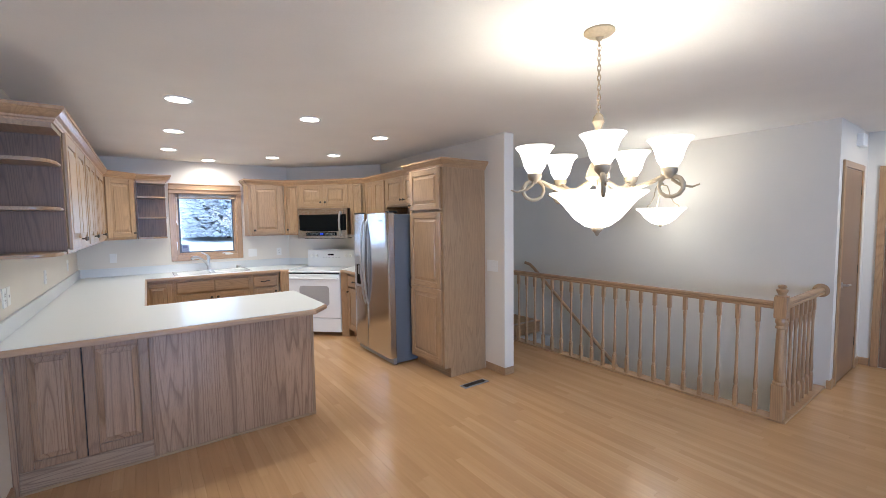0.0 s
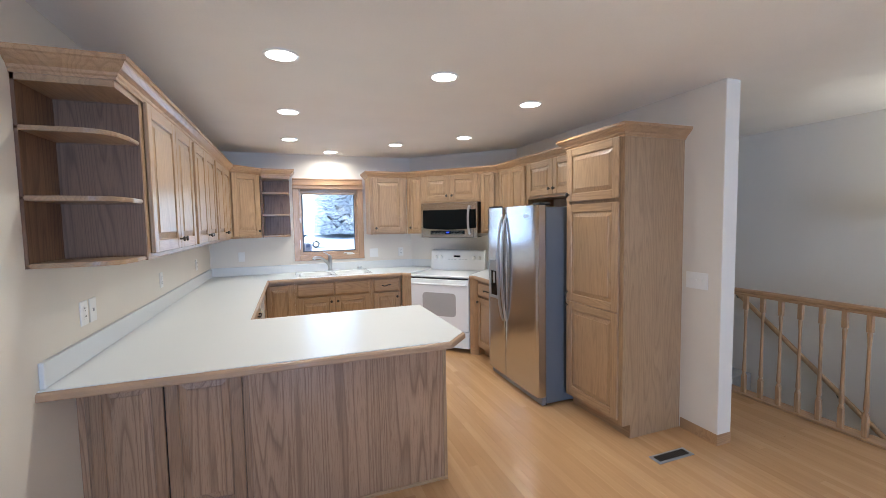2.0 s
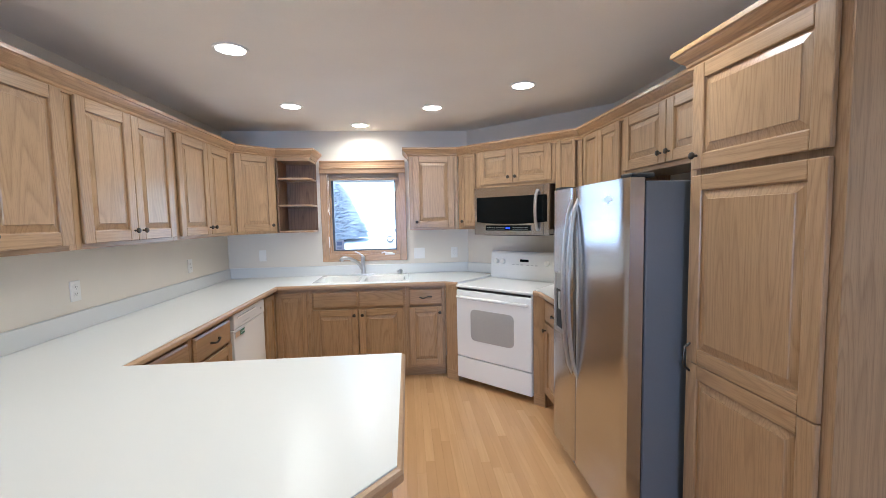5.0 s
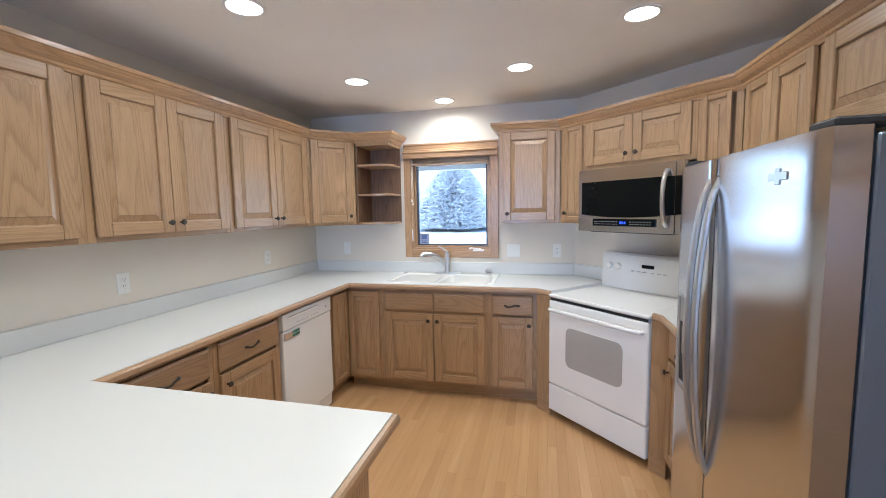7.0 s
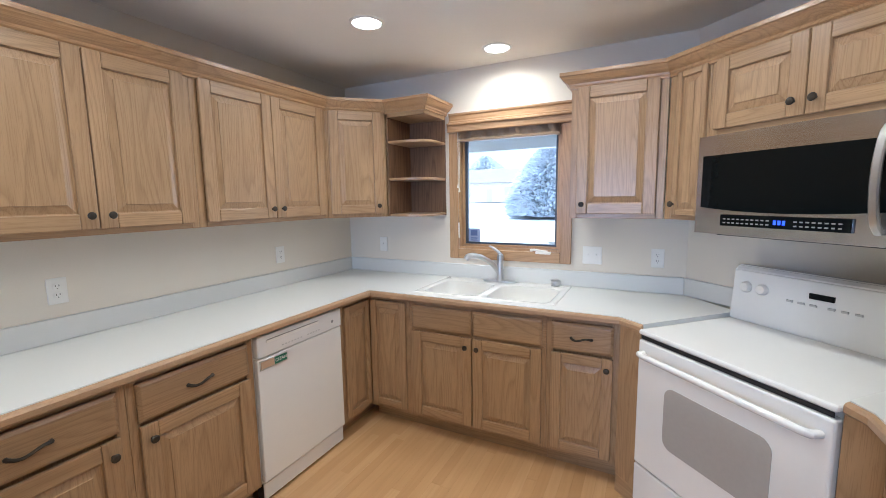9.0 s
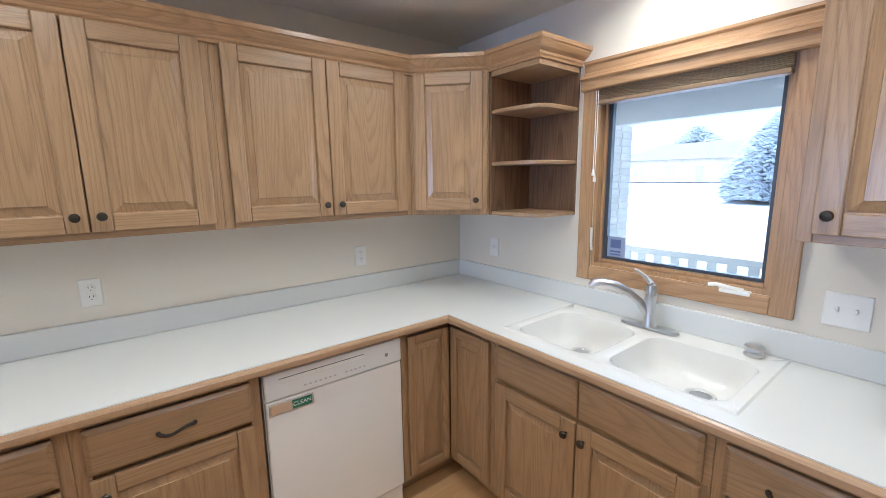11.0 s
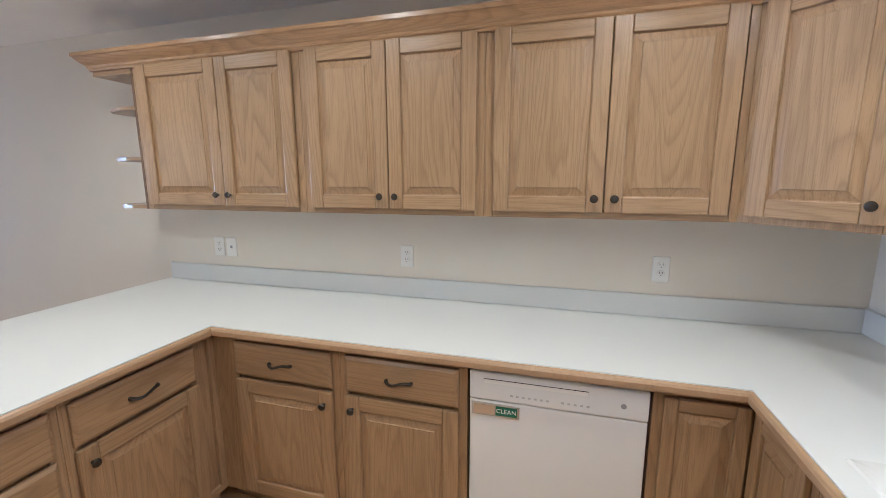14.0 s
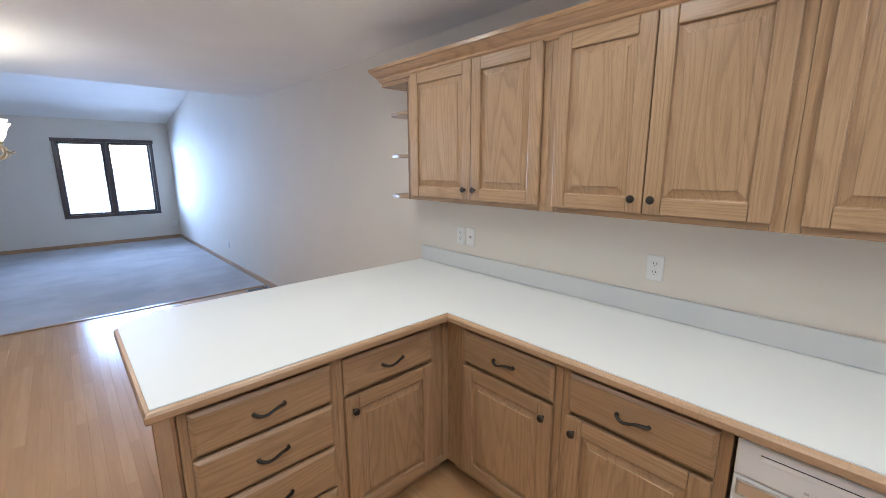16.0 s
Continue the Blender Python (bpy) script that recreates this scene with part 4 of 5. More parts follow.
c = thing("sink", pose(0, 0, CZ), "white double-bowl drop-in sink with steel strainers", "sink")
bm = bmesh.new()
for half, (x0, x1, bx0, bx1) in enumerate(((1.112, 1.562, 1.160, 1.535), (1.562, 2.022, 1.590, 1.975))):
    loops = []
    y0, y1, by0, by1 = 7.318, 7.862, 7.346, 7.742
    for (a0, a1, b0, b1, r, z) in ((x0, x1, y0, y1, 0.004, 0.0), (x0 + (0.006 if half == 0 else 0), x1 - (0 if half == 0 else 0.006), y0 + 0.006, y1 - 0.006, 0.004, 0.006),
                                   (bx0 - 0.012, bx1 + 0.012, by0 - 0.012, by1 + 0.012, 0.07, 0.007), (bx0, bx1, by0, by1, 0.07, 0.001), (bx0 + 0.012, bx1 - 0.012, by0 + 0.012, by1 - 0.012, 0.07, -0.05),
                                   (bx0 + 0.025, bx1 - 0.025, by0 + 0.025, by1 - 0.028, 0.07, -0.096), (bx0 + 0.045, bx1 - 0.045, by0 + 0.045, by1 - 0.045, 0.07, -0.118), (bx0 + 0.06, bx1 - 0.06, by0 + 0.06, by1 - 0.075, 0.06, -0.130)):
        loops.append([bm.verts.new((px, py, z)) for px, py in rrect((a0 + a1) / 2, (b0 + b1) / 2, (a1 - a0) / 2, (b1 - b0) / 2, r)])
    for lo, hi in zip(loops, loops[1:]):
        n = len(lo)
        for i in range(n):
            bm.faces.new((lo[i], lo[(i + 1) % n], hi[(i + 1) % n], hi[i]))
    bm.faces.new(loops[-1])
bmesh.ops.remove_doubles(bm, verts=bm.verts, dist=0.0005)
part("basin", bm, PORCELAIN, c, "", True)
for x in (1.330, 1.825):
    d = part("strainer", lathe(bmesh.new(), [(0.054, -0.1295), (0.051, -0.1235), (0.040, -0.1245), (0.036, -0.1285)], 24, pose(x, 7.615, 0)), CHROME, c, "steel strainer ring", True)
    part("strainer_drain", lathe(bmesh.new(), [(0.034, -0.1275), (0.034, -0.1268)], 20, pose(x, 7.615, 0)), STEELG, d)
c = thing("kitchen_tap", pose(1.545, 7.790, CZ + 0.0115), "brushed nickel pull-out kitchen tap on a deck plate", "tap")
bm = bmesh.new()
slab(bm, rrect(0, 0, 0.125, 0.026, 0.026, 6), 0.0, 0.010)
bmesh.ops.bevel(bm, geom=[e for e in bm.edges if e.verts[0].co.z > 0.009 and e.verts[1].co.z > 0.009], offset=0.004, segments=2, affect="EDGES")
part("deck_plate", bm, CHROME, c, "", True)
part("column", lathe(bmesh.new(), [(0.030, 0.0095), (0.024, 0.03), (0.021, 0.10), (0.022, 0.13), (0.0225, 0.150), (0.0205, 0.152), (0.0205, 0.155), (0.0225, 0.157), (0.0225, 0.180), (0.019, 0.192), (0.010, 0.197)], 24), CHROME, c, "", True)
part("spout", tube(bmesh.new(), [(-0.005, 0, 0.055), (-0.04, -0.022, 0.115), (-0.075, -0.042, 0.150), (-0.12, -0.07, 0.178), (-0.175, -0.10, 0.188), (-0.20, -0.115, 0.182), (-0.212, -0.122, 0.165)], 0.016, 12, [0.018, 0.0175, 0.017, 0.018, 0.021, 0.022, 0.018]), CHROME, c, "pull-out spout", True)
part("lever", tube(bmesh.new(), [(0.0, 0.0, 0.195), (-0.02, 0.004, 0.212), (-0.06, 0.012, 0.235), (-0.085, 0.016, 0.246)], 0.009, 10, [0.012, 0.010, 0.008, 0.006]), CHROME, c, "lever handle", True)
c = tagged(finish("air_gap_cap", lathe(bmesh.new(), [(0.030, 0), (0.031, 0.008), (0.024, 0.014), (0.033, 0.020), (0.032, 0.034), (0.024, 0.040), (0.008, 0.041)], 20, pose(1.925, 7.80, CZ + 0.0105)), CHROME, True),
           "small chrome air gap cap on the sink deck", "cap")

# ---- outlets and switches ----
def plate(name, m, n, kind, label):
    """A wall plate, its face towards local -y."""
    c = thing(name, m, label, "outlet" if kind == "outlet" else "switch")
    w2 = 0.036 + 0.0235 * (n - 1)
    part("cover_plate", boxes(((-w2, -0.007, -0.058), (w2, 0, 0.058), 0.003, 2)), PLASTIC, c)
    for i in range(n):
        x = (i - (n - 1) / 2) * 0.047
        if kind == "outlet":
            for s in (-1, 1):
                r = part("receptacle", lathe(bmesh.new(), [(0.0165, 0), (0.0165, 0.0022), (0.0155, 0.0028)], 16, pose(x, -0.0068, s * 0.0195, 90, 0, 0)), PLASTIC, c)
                part("slots", boxes(*[((x + dx, -0.0102, s * 0.0195 + 0.000), (x + dx + 0.0025, -0.0094, s * 0.0195 + 0.008)) for dx in (-0.0075, 0.005)], ((x - 0.002, -0.0102, s * 0.0195 - 0.010), (x + 0.002, -0.0094, s * 0.0195 - 0.006))), RUBBER_GAP, r)
        elif kind == "switch":
            part("toggle", boxes(((x - 0.0045, -0.017, -0.004), (x + 0.0045, -0.0068, 0.010), 0.002)), PLASTIC, c)
        else:
            part("socket", boxes(((x - 0.008, -0.009, -0.008), (x + 0.008, -0.0065, 0.008), 0.001)), STEELG, c)


for y in (4.655, 5.888, 7.115):
    plate("wall_outlet", pose(XL, y, 1.157, 0, 0, 90), 1, "outlet", "white double outlet on the wall over the worktop")
plate("phone_socket", pose(XL, 4.745, 1.157, 0, 0, 90), 1, "socket", "white socket plate beside an outlet")
plate("wall_switch", pose(0.497, YW, 1.165), 1, "switch", "single white light switch in the corner")
plate("wall_switch", pose(2.140, YW, 1.150), 2, "switch", "double white light switch beside the window")
plate("wall_outlet", pose(2.520, YW, 1.150), 1, "outlet", "white double outlet near the range")
plate("wall_switch", pose(XR, 4.345, 1.115, 0, 0, -90), 3, "switch", "triple white light switch on the wall stub")
plate("wall_outlet", pose(XL, -0.75, 0.35, 0, 0, 90), 1, "outlet", "white outlet low on the living room wall")
plate("wall_outlet", pose(0.235, YB, 0.35, 0, 0, 180), 1, "outlet", "white outlet under the living room window")

# clean sign on the dishwasher
c = thing("dishwasher_magnet", pose(XB + 0.0180, 6.378, 0.0, 0, 0, 90), "sliding magnet sign with a green panel reading clean", "sign")
part("frame", boxes(((0.006, -0.005, 0.704), (0.180, 0.0, 0.754), 0.002)), CHROME, c)
part("slider", boxes(((0.012, -0.0062, 0.711), (0.092, -0.004, 0.747), 0.001)), plain("tan_plastic", (0.55, 0.40, 0.28), 0.4), c)
gp = part("green_panel", boxes(((0.094, -0.0064, 0.711), (0.172, -0.004, 0.747))), plain("green_plastic", (0.02, 0.16, 0.10), 0.4), c)
fc = bpy.data.curves.new("clean_text", "FONT")
fc.body, fc.size, fc.align_x, fc.align_y, fc.extrude = "CLEAN", 0.0235, "CENTER", "CENTER", 0.0004
tmp = bpy.data.objects.new("clean_text", fc)
me = bpy.data.meshes.new_from_object(tmp)
bpy.data.objects.remove(tmp)
me.materials.append(PLASTIC)
tx = new("lettering", me)
tx.parent, tx.matrix_local = gp, pose(0.133, -0.0070, 0.729, 90, 0, 0)

# ---- can lights ----
for i, (cx, cy) in enumerate(CANS):
    c = thing("recessed_light", pose(cx, cy, CEIL), "round recessed ceiling light with white trim, lit", "ceiling light", "recessed lights")
    part("trim_ring", lathe(bmesh.new(), [(0.092, 0.0), (0.090, -0.005), (0.076, -0.007), (0.074, -0.001)], 32), PLASTIC, c, "", True)
    part("lens", lathe(bmesh.new(), [(0.0735, -0.002), (0.060, -0.0045), (0.01, -0.005)], 32), CANGLOW, c, "lit white lens", True)

# ---- chandelier ----


def shade_profile(r, h, base):
    """A bell of glass, wide rim up."""
    out = [(base, 0.0), (base * 1.15, h * 0.06), (r * 0.55, h * 0.28), (r * 0.64, h * 0.55), (r * 0.78, h * 0.80), (r, h), (r - 0.004, h + 0.001), (r * 0.74, h * 0.80), (r * 0.60, h * 0.55), (r * 0.5, h * 0.28), (base * 0.5, h * 0.08)]
    return out


c = thing("chandelier", pose(CHX, CHY, 0), "cream metal five-arm chandelier with lit white glass shades", "chandelier")
part("canopy", lathe(bmesh.new(), [(0.068, CEIL), (0.070, CEIL - 0.008), (0.055, CEIL - 0.020), (0.020, CEIL - 0.030), (0.010, CEIL - 0.045)], 28), SCAV, c, "", True)
for i in range(15):
    z = CEIL - 0.055 - i * 0.0225
    m = pose(0.002 * (i % 2), 0, z, 90, 0, 90 * (i % 2) + 20)
    ring = [(m @ Vector((0.0075 * math.cos(a), 0.0165 * math.sin(a), 0))) for a in [2 * math.pi * k / 12 for k in range(13)]]
    part("chain_link", tube(bmesh.new(), ring, 0.0022, 6), SCAV, c)
part("column", lathe(bmesh.new(), [(0.010, 2.075), (0.022, 2.060), (0.028, 2.035), (0.018, 2.015), (0.012, 1.99), (0.014, 1.93), (0.024, 1.915), (0.030, 1.88), (0.024, 1.85), (0.036, 1.835), (0.050, 1.80), (0.055, 1.775), (0.030, 1.755), (0.018, 1.74)], 20), SCAV, c, "turned centre column", True)
bowl = [(r * 0.94, z) for r, z in [(0.02, 1.535), (0.06, 1.545), (0.11, 1.58), (0.15, 1.625), (0.185, 1.665), (0.235, 1.700), (0.237, 1.704), (0.18, 1.670), (0.14, 1.625), (0.05, 1.56)]]
part("bowl_shade", lathe(bmesh.new(), bowl, 36), GLOWW, c, "lit white glass bowl", True)
part("finial", lathe(bmesh.new(), [(0.004, 1.498), (0.010, 1.508), (0.014, 1.516), (0.026, 1.526), (0.028, 1.537), (0.012, 1.542)], 16), SCAV, c, "", True)
part("stem", lathe(bmesh.new(), [(0.006, 1.54), (0.006, 1.745)], 10), SCAV, c)
for i in range(5):
    a = radians(-143 + 72 * i)
    m = pose(0, 0, 0, 0, 0, math.degrees(a))
    pts = [Vector((0.045, 0, 1.800)), Vector((0.10, 0, 1.765)), Vector((0.17, 0, 1.758)), Vector((0.25, 0, 1.785)), Vector((0.31, 0, 1.812)), Vector((0.355, 0, 1.800))]
    for k in range(11):
        b = math.pi * 0.25 - k * math.pi * 1.75 / 10
        pts.append(Vector((0.33 + 0.052 * math.cos(b), 0.010 * k / 10, 1.762 + 0.046 * math.sin(b))))
    pts += [Vector((0.335, 0.012, 1.79)), Vector((0.37, 0.012, 1.765)), Vector((0.415, 0.008, 1.755)), Vector((0.445, 0.004, 1.765))]
    rad = [0.010] * 6 + [0.010 - 0.0003 * k for k in range(11)] + [0.007, 0.006, 0.005, 0.003]
    arm = part("arm", tube(bmesh.new(), [m @ Vector((p.x * 0.93, p.y, p.z - 0.045)) for p in pts], 0.009, 8, rad), SCAV, c, "scrolled cream arm", True)
    m2 = m @ pose(0.30, 0, -0.065)
    part("shade_holder", lathe(bmesh.new(), [(0.012, 1.815), (0.020, 1.825), (0.030, 1.838), (0.034, 1.852), (0.030, 1.862)], 18, m2), SCAV, arm, "", True)
    part("glass_shade", lathe(bmesh.new(), shade_profile(0.090, 0.124, 0.028), 30, m2 @ pose(0, 0, 1.860)), GLOWW, arm, "lit white glass bell shade", True)

# ---- stairwell pendant ----
c = thing("pendant_bowl_light", pose(PX, PY, 0), "cream metal pendant with a lit white glass bowl over the stairs", "pendant light")
part("canopy", lathe(bmesh.new(), [(0.07, CEIL), (0.07, CEIL - 0.01), (0.03, CEIL - 0.03), (0.008, CEIL - 0.04)], 24), SCAV, c, "", True)
part("rod", lathe(bmesh.new(), [(0.007, 1.95), (0.007, CEIL - 0.03)], 10), SCAV, c)
part("hub", lathe(bmesh.new(), [(0.012, 1.92), (0.032, 1.935), (0.028, 1.955), (0.010, 1.975)], 16), SCAV, c, "", True)
part("bowl_shade", lathe(bmesh.new(), [(0.02, 1.515), (0.08, 1.530), (0.15, 1.585), (0.19, 1.640), (0.245, 1.690), (0.247, 1.694), (0.18, 1.645), (0.14, 1.595), (0.05, 1.54)], 36), GLOWW, c, "lit white glass bowl", True)
part("finial", lathe(bmesh.new(), [(0.004, 1.488), (0.014, 1.500), (0.022, 1.512), (0.010, 1.518)], 14), SCAV, c, "", True)
for i in range(3):
    a = radians(40 + 120 * i)
    pts = [(math.cos(a) * r, math.sin(a) * r, z) for r, z in ((0.02, 1.945), (0.06, 1.93), (0.075, 1.89), (0.09, 1.82), (0.13, 1.75), (0.17, 1.72), (0.185, 1.69), (0.165, 1.675))]
    part("arm", tube(bmesh.new(), pts, 0.0055, 7), SCAV, c, "", True)

# ---- stairs and railing ----
RISE, RUN = 0.196, 0.236
for i in range(13):
    st = tagged(finish("stair_step", boxes(((SX0 + 0.001, SY1 - (i + 1) * RUN, -2.6), (SX1 - 0.001, SY1 - i * RUN - 0.0005, -(i + 1) * RISE), 0.008, 2)), CARPET), "grey carpeted stair step going down", "stair step", "stair steps")
    st["kind"] = "structure"
struct("landing_nosing", boxes(((SX0, SY1 - 0.02, -0.03), (SX1, SY1 + 0.07, 0.002), 0.008, 2), ((SX0, SY1 - 0.001, -0.18), (SX1, SY1 + 0.012, -0.031))), TRIM, "oak nosing at the top of the stairs", "nosing")
struct("railing_base", boxes(((SX0 - 0.115, SY0 - 0.105, 0.0), (SX0 + 0.01, 8.9, 0.018), 0.004), ((SX0 + 0.0105, SY0 - 0.105, 0.0), (SX1, SY0 + 0.01, 0.018), 0.004)), TRIMY, "oak border board round the stairwell", "trim")
RX, RY = SX0 - 0.072, SY0 - 0.045
c = thing("stair_railing", pose(RX, RY, 0.018), "oak stair railing with turned balusters and a newel post", "railing")
rail_prof = [(-0.029, 0.858), (0.029, 0.858), (0.029, 0.872), (0.022, 0.878), (0.031, 0.890), (0.029, 0.905), (0.016, 0.914), (-0.016, 0.914), (-0.029, 0.905), (-0.031, 0.890), (-0.022, 0.878), (-0.029, 0.872)]
part("handrail", sweep(bmesh.new(), [(0, 0.046), (0, 5.6)], rail_prof), TRIMY, c)
part("handrail", sweep(bmesh.new(), [(0.046, 0), (SX1 - RX - 0.016, 0)], rail_prof), TRIM, c)
part("rosette", lathe(bmesh.new(), [(0.062, 0), (0.062, 0.010), (0.050, 0.016), (0.035, 0.017)], 24, pose(SX1 - RX, 0, 0.886, 0, -90, 0)), TRIMZ, c, "", True)
s = 0.040
nw = part("newel_post", boxes(((-s, -s, -0.018), (s, s, 0.27), 0.004)), TRIMZ, c)
part("newel_block", boxes(((-s, -s, 0.79), (s, s, 0.955), 0.004)), TRIMZ, nw)
part("newel_shaft", lathe(bmesh.new(), [(0.0383, 0.268), (0.0391, 0.285), (0.0296, 0.296), (0.0348, 0.310), (0.0357, 0.36), (0.0287, 0.62), (0.0252, 0.70), (0.0357, 0.712), (0.0357, 0.722), (0.0278, 0.732), (0.0383, 0.755), (0.0383, 0.768), (0.0313, 0.792)], 20), TRIMZ, nw, "", True)
part("newel_cap", lathe(bmesh.new(), [(0.044, 0.953), (0.044, 0.962), (0.026, 0.970), (0.030, 0.985), (0.038, 1.000), (0.038, 1.010), (0.022, 1.018), (0.030, 1.030), (0.026, 1.042), (0.008, 1.048)], 20), TRIMZ, nw, "", True)
bp = bmesh.new()
q = 0.0165
box(bp, (-q, -q, -0.004), (q, q, 0.155), 0.003)
box(bp, (-q, -q, 0.735), (q, q, 0.862), 0.003)
lathe(bp, [(0.0155, 0.15), (0.017, 0.165), (0.011, 0.178), (0.016, 0.19), (0.0165, 0.22), (0.013, 0.30), (0.011, 0.50), (0.0105, 0.64), (0.0145, 0.70), (0.0155, 0.722), (0.011, 0.738)], 10)
bal = part("baluster", bp, TRIMZ, c, "", True)
bal.location = (0, 0.148, 0)
places = [(0, 0.148 + 0.1365 * i) for i in range(1, 40)] + [(0.125 * i, 0) for i in range(1, 8)]
for px, py in places:
    ob = bal.copy()
    scene.collection.objects.link(ob)
    ob.location = (px, py, 0)
    ob.rotation_euler = (0, 0, 0)
c = thing("wall_handrail", pose(SX1 - 0.06, 0, 0), "sloping oak handrail on the stairwell wall", "handrail")
sl = (-RISE / RUN)
pts = [(0, 5.80, 0.905), (0, 5.70, 0.885), (0, 5.62, 0.83)] + [(0, 5.62 - d, 0.83 + sl * d) for d in (0.5, 1.0, 1.5, 2.0, 2.5)]
part("rail", tube(bmesh.new(), pts, 0.024, 10), TRIMZ, c, "", True)
for d in (0.15, 1.1, 2.1):
    part("bracket", tube(bmesh.new(), [(0.0, 5.62 - d, 0.80 + sl * d), (0.03, 5.62 - d, 0.76 + sl * d), (0.06, 5.62 - d, 0.76 + sl * d)], 0.007, 6), BRONZE, c)


def room_door(name, m, w, h, label):
    """A slab door in its casing, front towards local -y, hinge side at local x = w."""
    c = thing(name, m, label, "door", "", "structure")
    part("leaf", boxes(((0.004, -0.008, 0.008), (w - 0.004, -0.0005, h - 0.004), 0.001)), DOORM, c, "flat brown wood door leaf")
    for a, b in (((-0.062, -0.018, 0), (-0.002, -0.0005, h + 0.002)), ((w + 0.002, -0.018, 0), (w + 0.062, -0.0005, h + 0.002)), ((-0.062, -0.0185, h + 0.0025), (w + 0.062, -0.0005, h + 0.062))):
        part("casing", boxes((a, b, 0.003)), TRIMZ, c)
    kn = part("lever_handle", lathe(bmesh.new(), [(0.028, 0), (0.028, 0.006), (0.010, 0.012), (0.010, 0.045)], 16, pose(0.065, -0.008, 0.94, 90, 0, 0)), CHROME, c, "satin metal lever handle", True)
    part("lever", tube(bmesh.new(), [(0.065, -0.050, 0.94), (0.10, -0.054, 0.942), (0.165, -0.052, 0.938)], 0.009, 8), CHROME, kn, "", True)
    for z in (0.25, 1.0, 1.80):
        part("hinge", boxes(((w - 0.006, -0.012, z), (w + 0.004, -0.0082, z + 0.09), 0.001)), BRONZE, c)


DOORM = oak("brown_stained_door", "z", (0.30, 0.19, 0.12), (0.19, 0.11, 0.065))
room_door("door_1", pose(6.03, HY, 0), 0.71, 2.03, "closed brown wooden door in an oak casing off the hall")
room_door("door_2", pose(XE, 1.96, 0, 0, 0, -90), 0.71, 2.03, "closed brown wooden door in an oak casing on the hall's end wall")
room_door("door_3", pose(SX1, 6.95, 0, 0, 0, -90), 0.76, 2.03, "closed brown wooden door beyond the stairs")
c = thing("door_chime", pose(6.55, HY, 2.32), "small white door chime box on the hall wall", "door chime")
part("cover", boxes(((-0.09, -0.05, -0.06), (0.09, 0, 0.06), 0.006, 2)), PLASTIC, c)

# ---- baseboards ----
BB = [(0.0, 0.0), (0.013, 0.0), (0.013, 0.060), (0.009, 0.074), (0.0, 0.078)]
for pts in ([(XR + 0.1305, 9.0), (XR + 0.1305, YS - 0.0005), (XR - 0.0005, YS - 0.0005), (XR - 0.0005, PY0 - 0.014)][::-1],
            [(XL, YB), (XL, PB0 - 0.02)][::-1], [(SX1 - 0.0005, HY + 0.02), (SX1 - 0.0005, HY - 0.0005), (5.965, HY - 0.0005)][::-1], [(6.805, HY - 0.0005), (XE, HY - 0.0005), (XE, 2.03)][::-1], [(XE, 1.18), (XE, YB), (XL, YB)][::-1]):
    bm = sweep(bmesh.new(), pts, [(-o, z) for o, z in BB])
    tagged(finish("baseboard", bm, TRIM), "oak baseboard along the wall", "baseboard", "", "structure")
part_strip = struct("trim_threshold", boxes(((XL + 0.001, CARPET_Y - 0.02, 0.004), (XE, CARPET_Y + 0.02, 0.010), 0.003)), TRIM, "narrow wood strip between carpet and wood floor", "trim")

# ---- floor registers ----
for m, label in ((pose(3.37, 4.195, 0.001), "bronze floor vent beside the pantry"), (pose(0.31, 0.995, 0.001, 0, 0, 0), "bronze floor vent at the living room wall")):
    c = thing("floor_vent", m, label, "floor vent")
    part("frame", boxes(((-0.15, -0.045, 0), (0.15, 0.045, 0.006), 0.002)), STEELG, c, "metal frame")
    part("opening", boxes(((-0.128, -0.028, 0.0062), (0.128, 0.028, 0.0068))), RUBBER_GAP, c)
    for i in range(14):
        part("slat", boxes(((-0.122 + i * 0.018, -0.028, 0.0070), (-0.114 + i * 0.018, 0.028, 0.0085))), BRONZE, c)

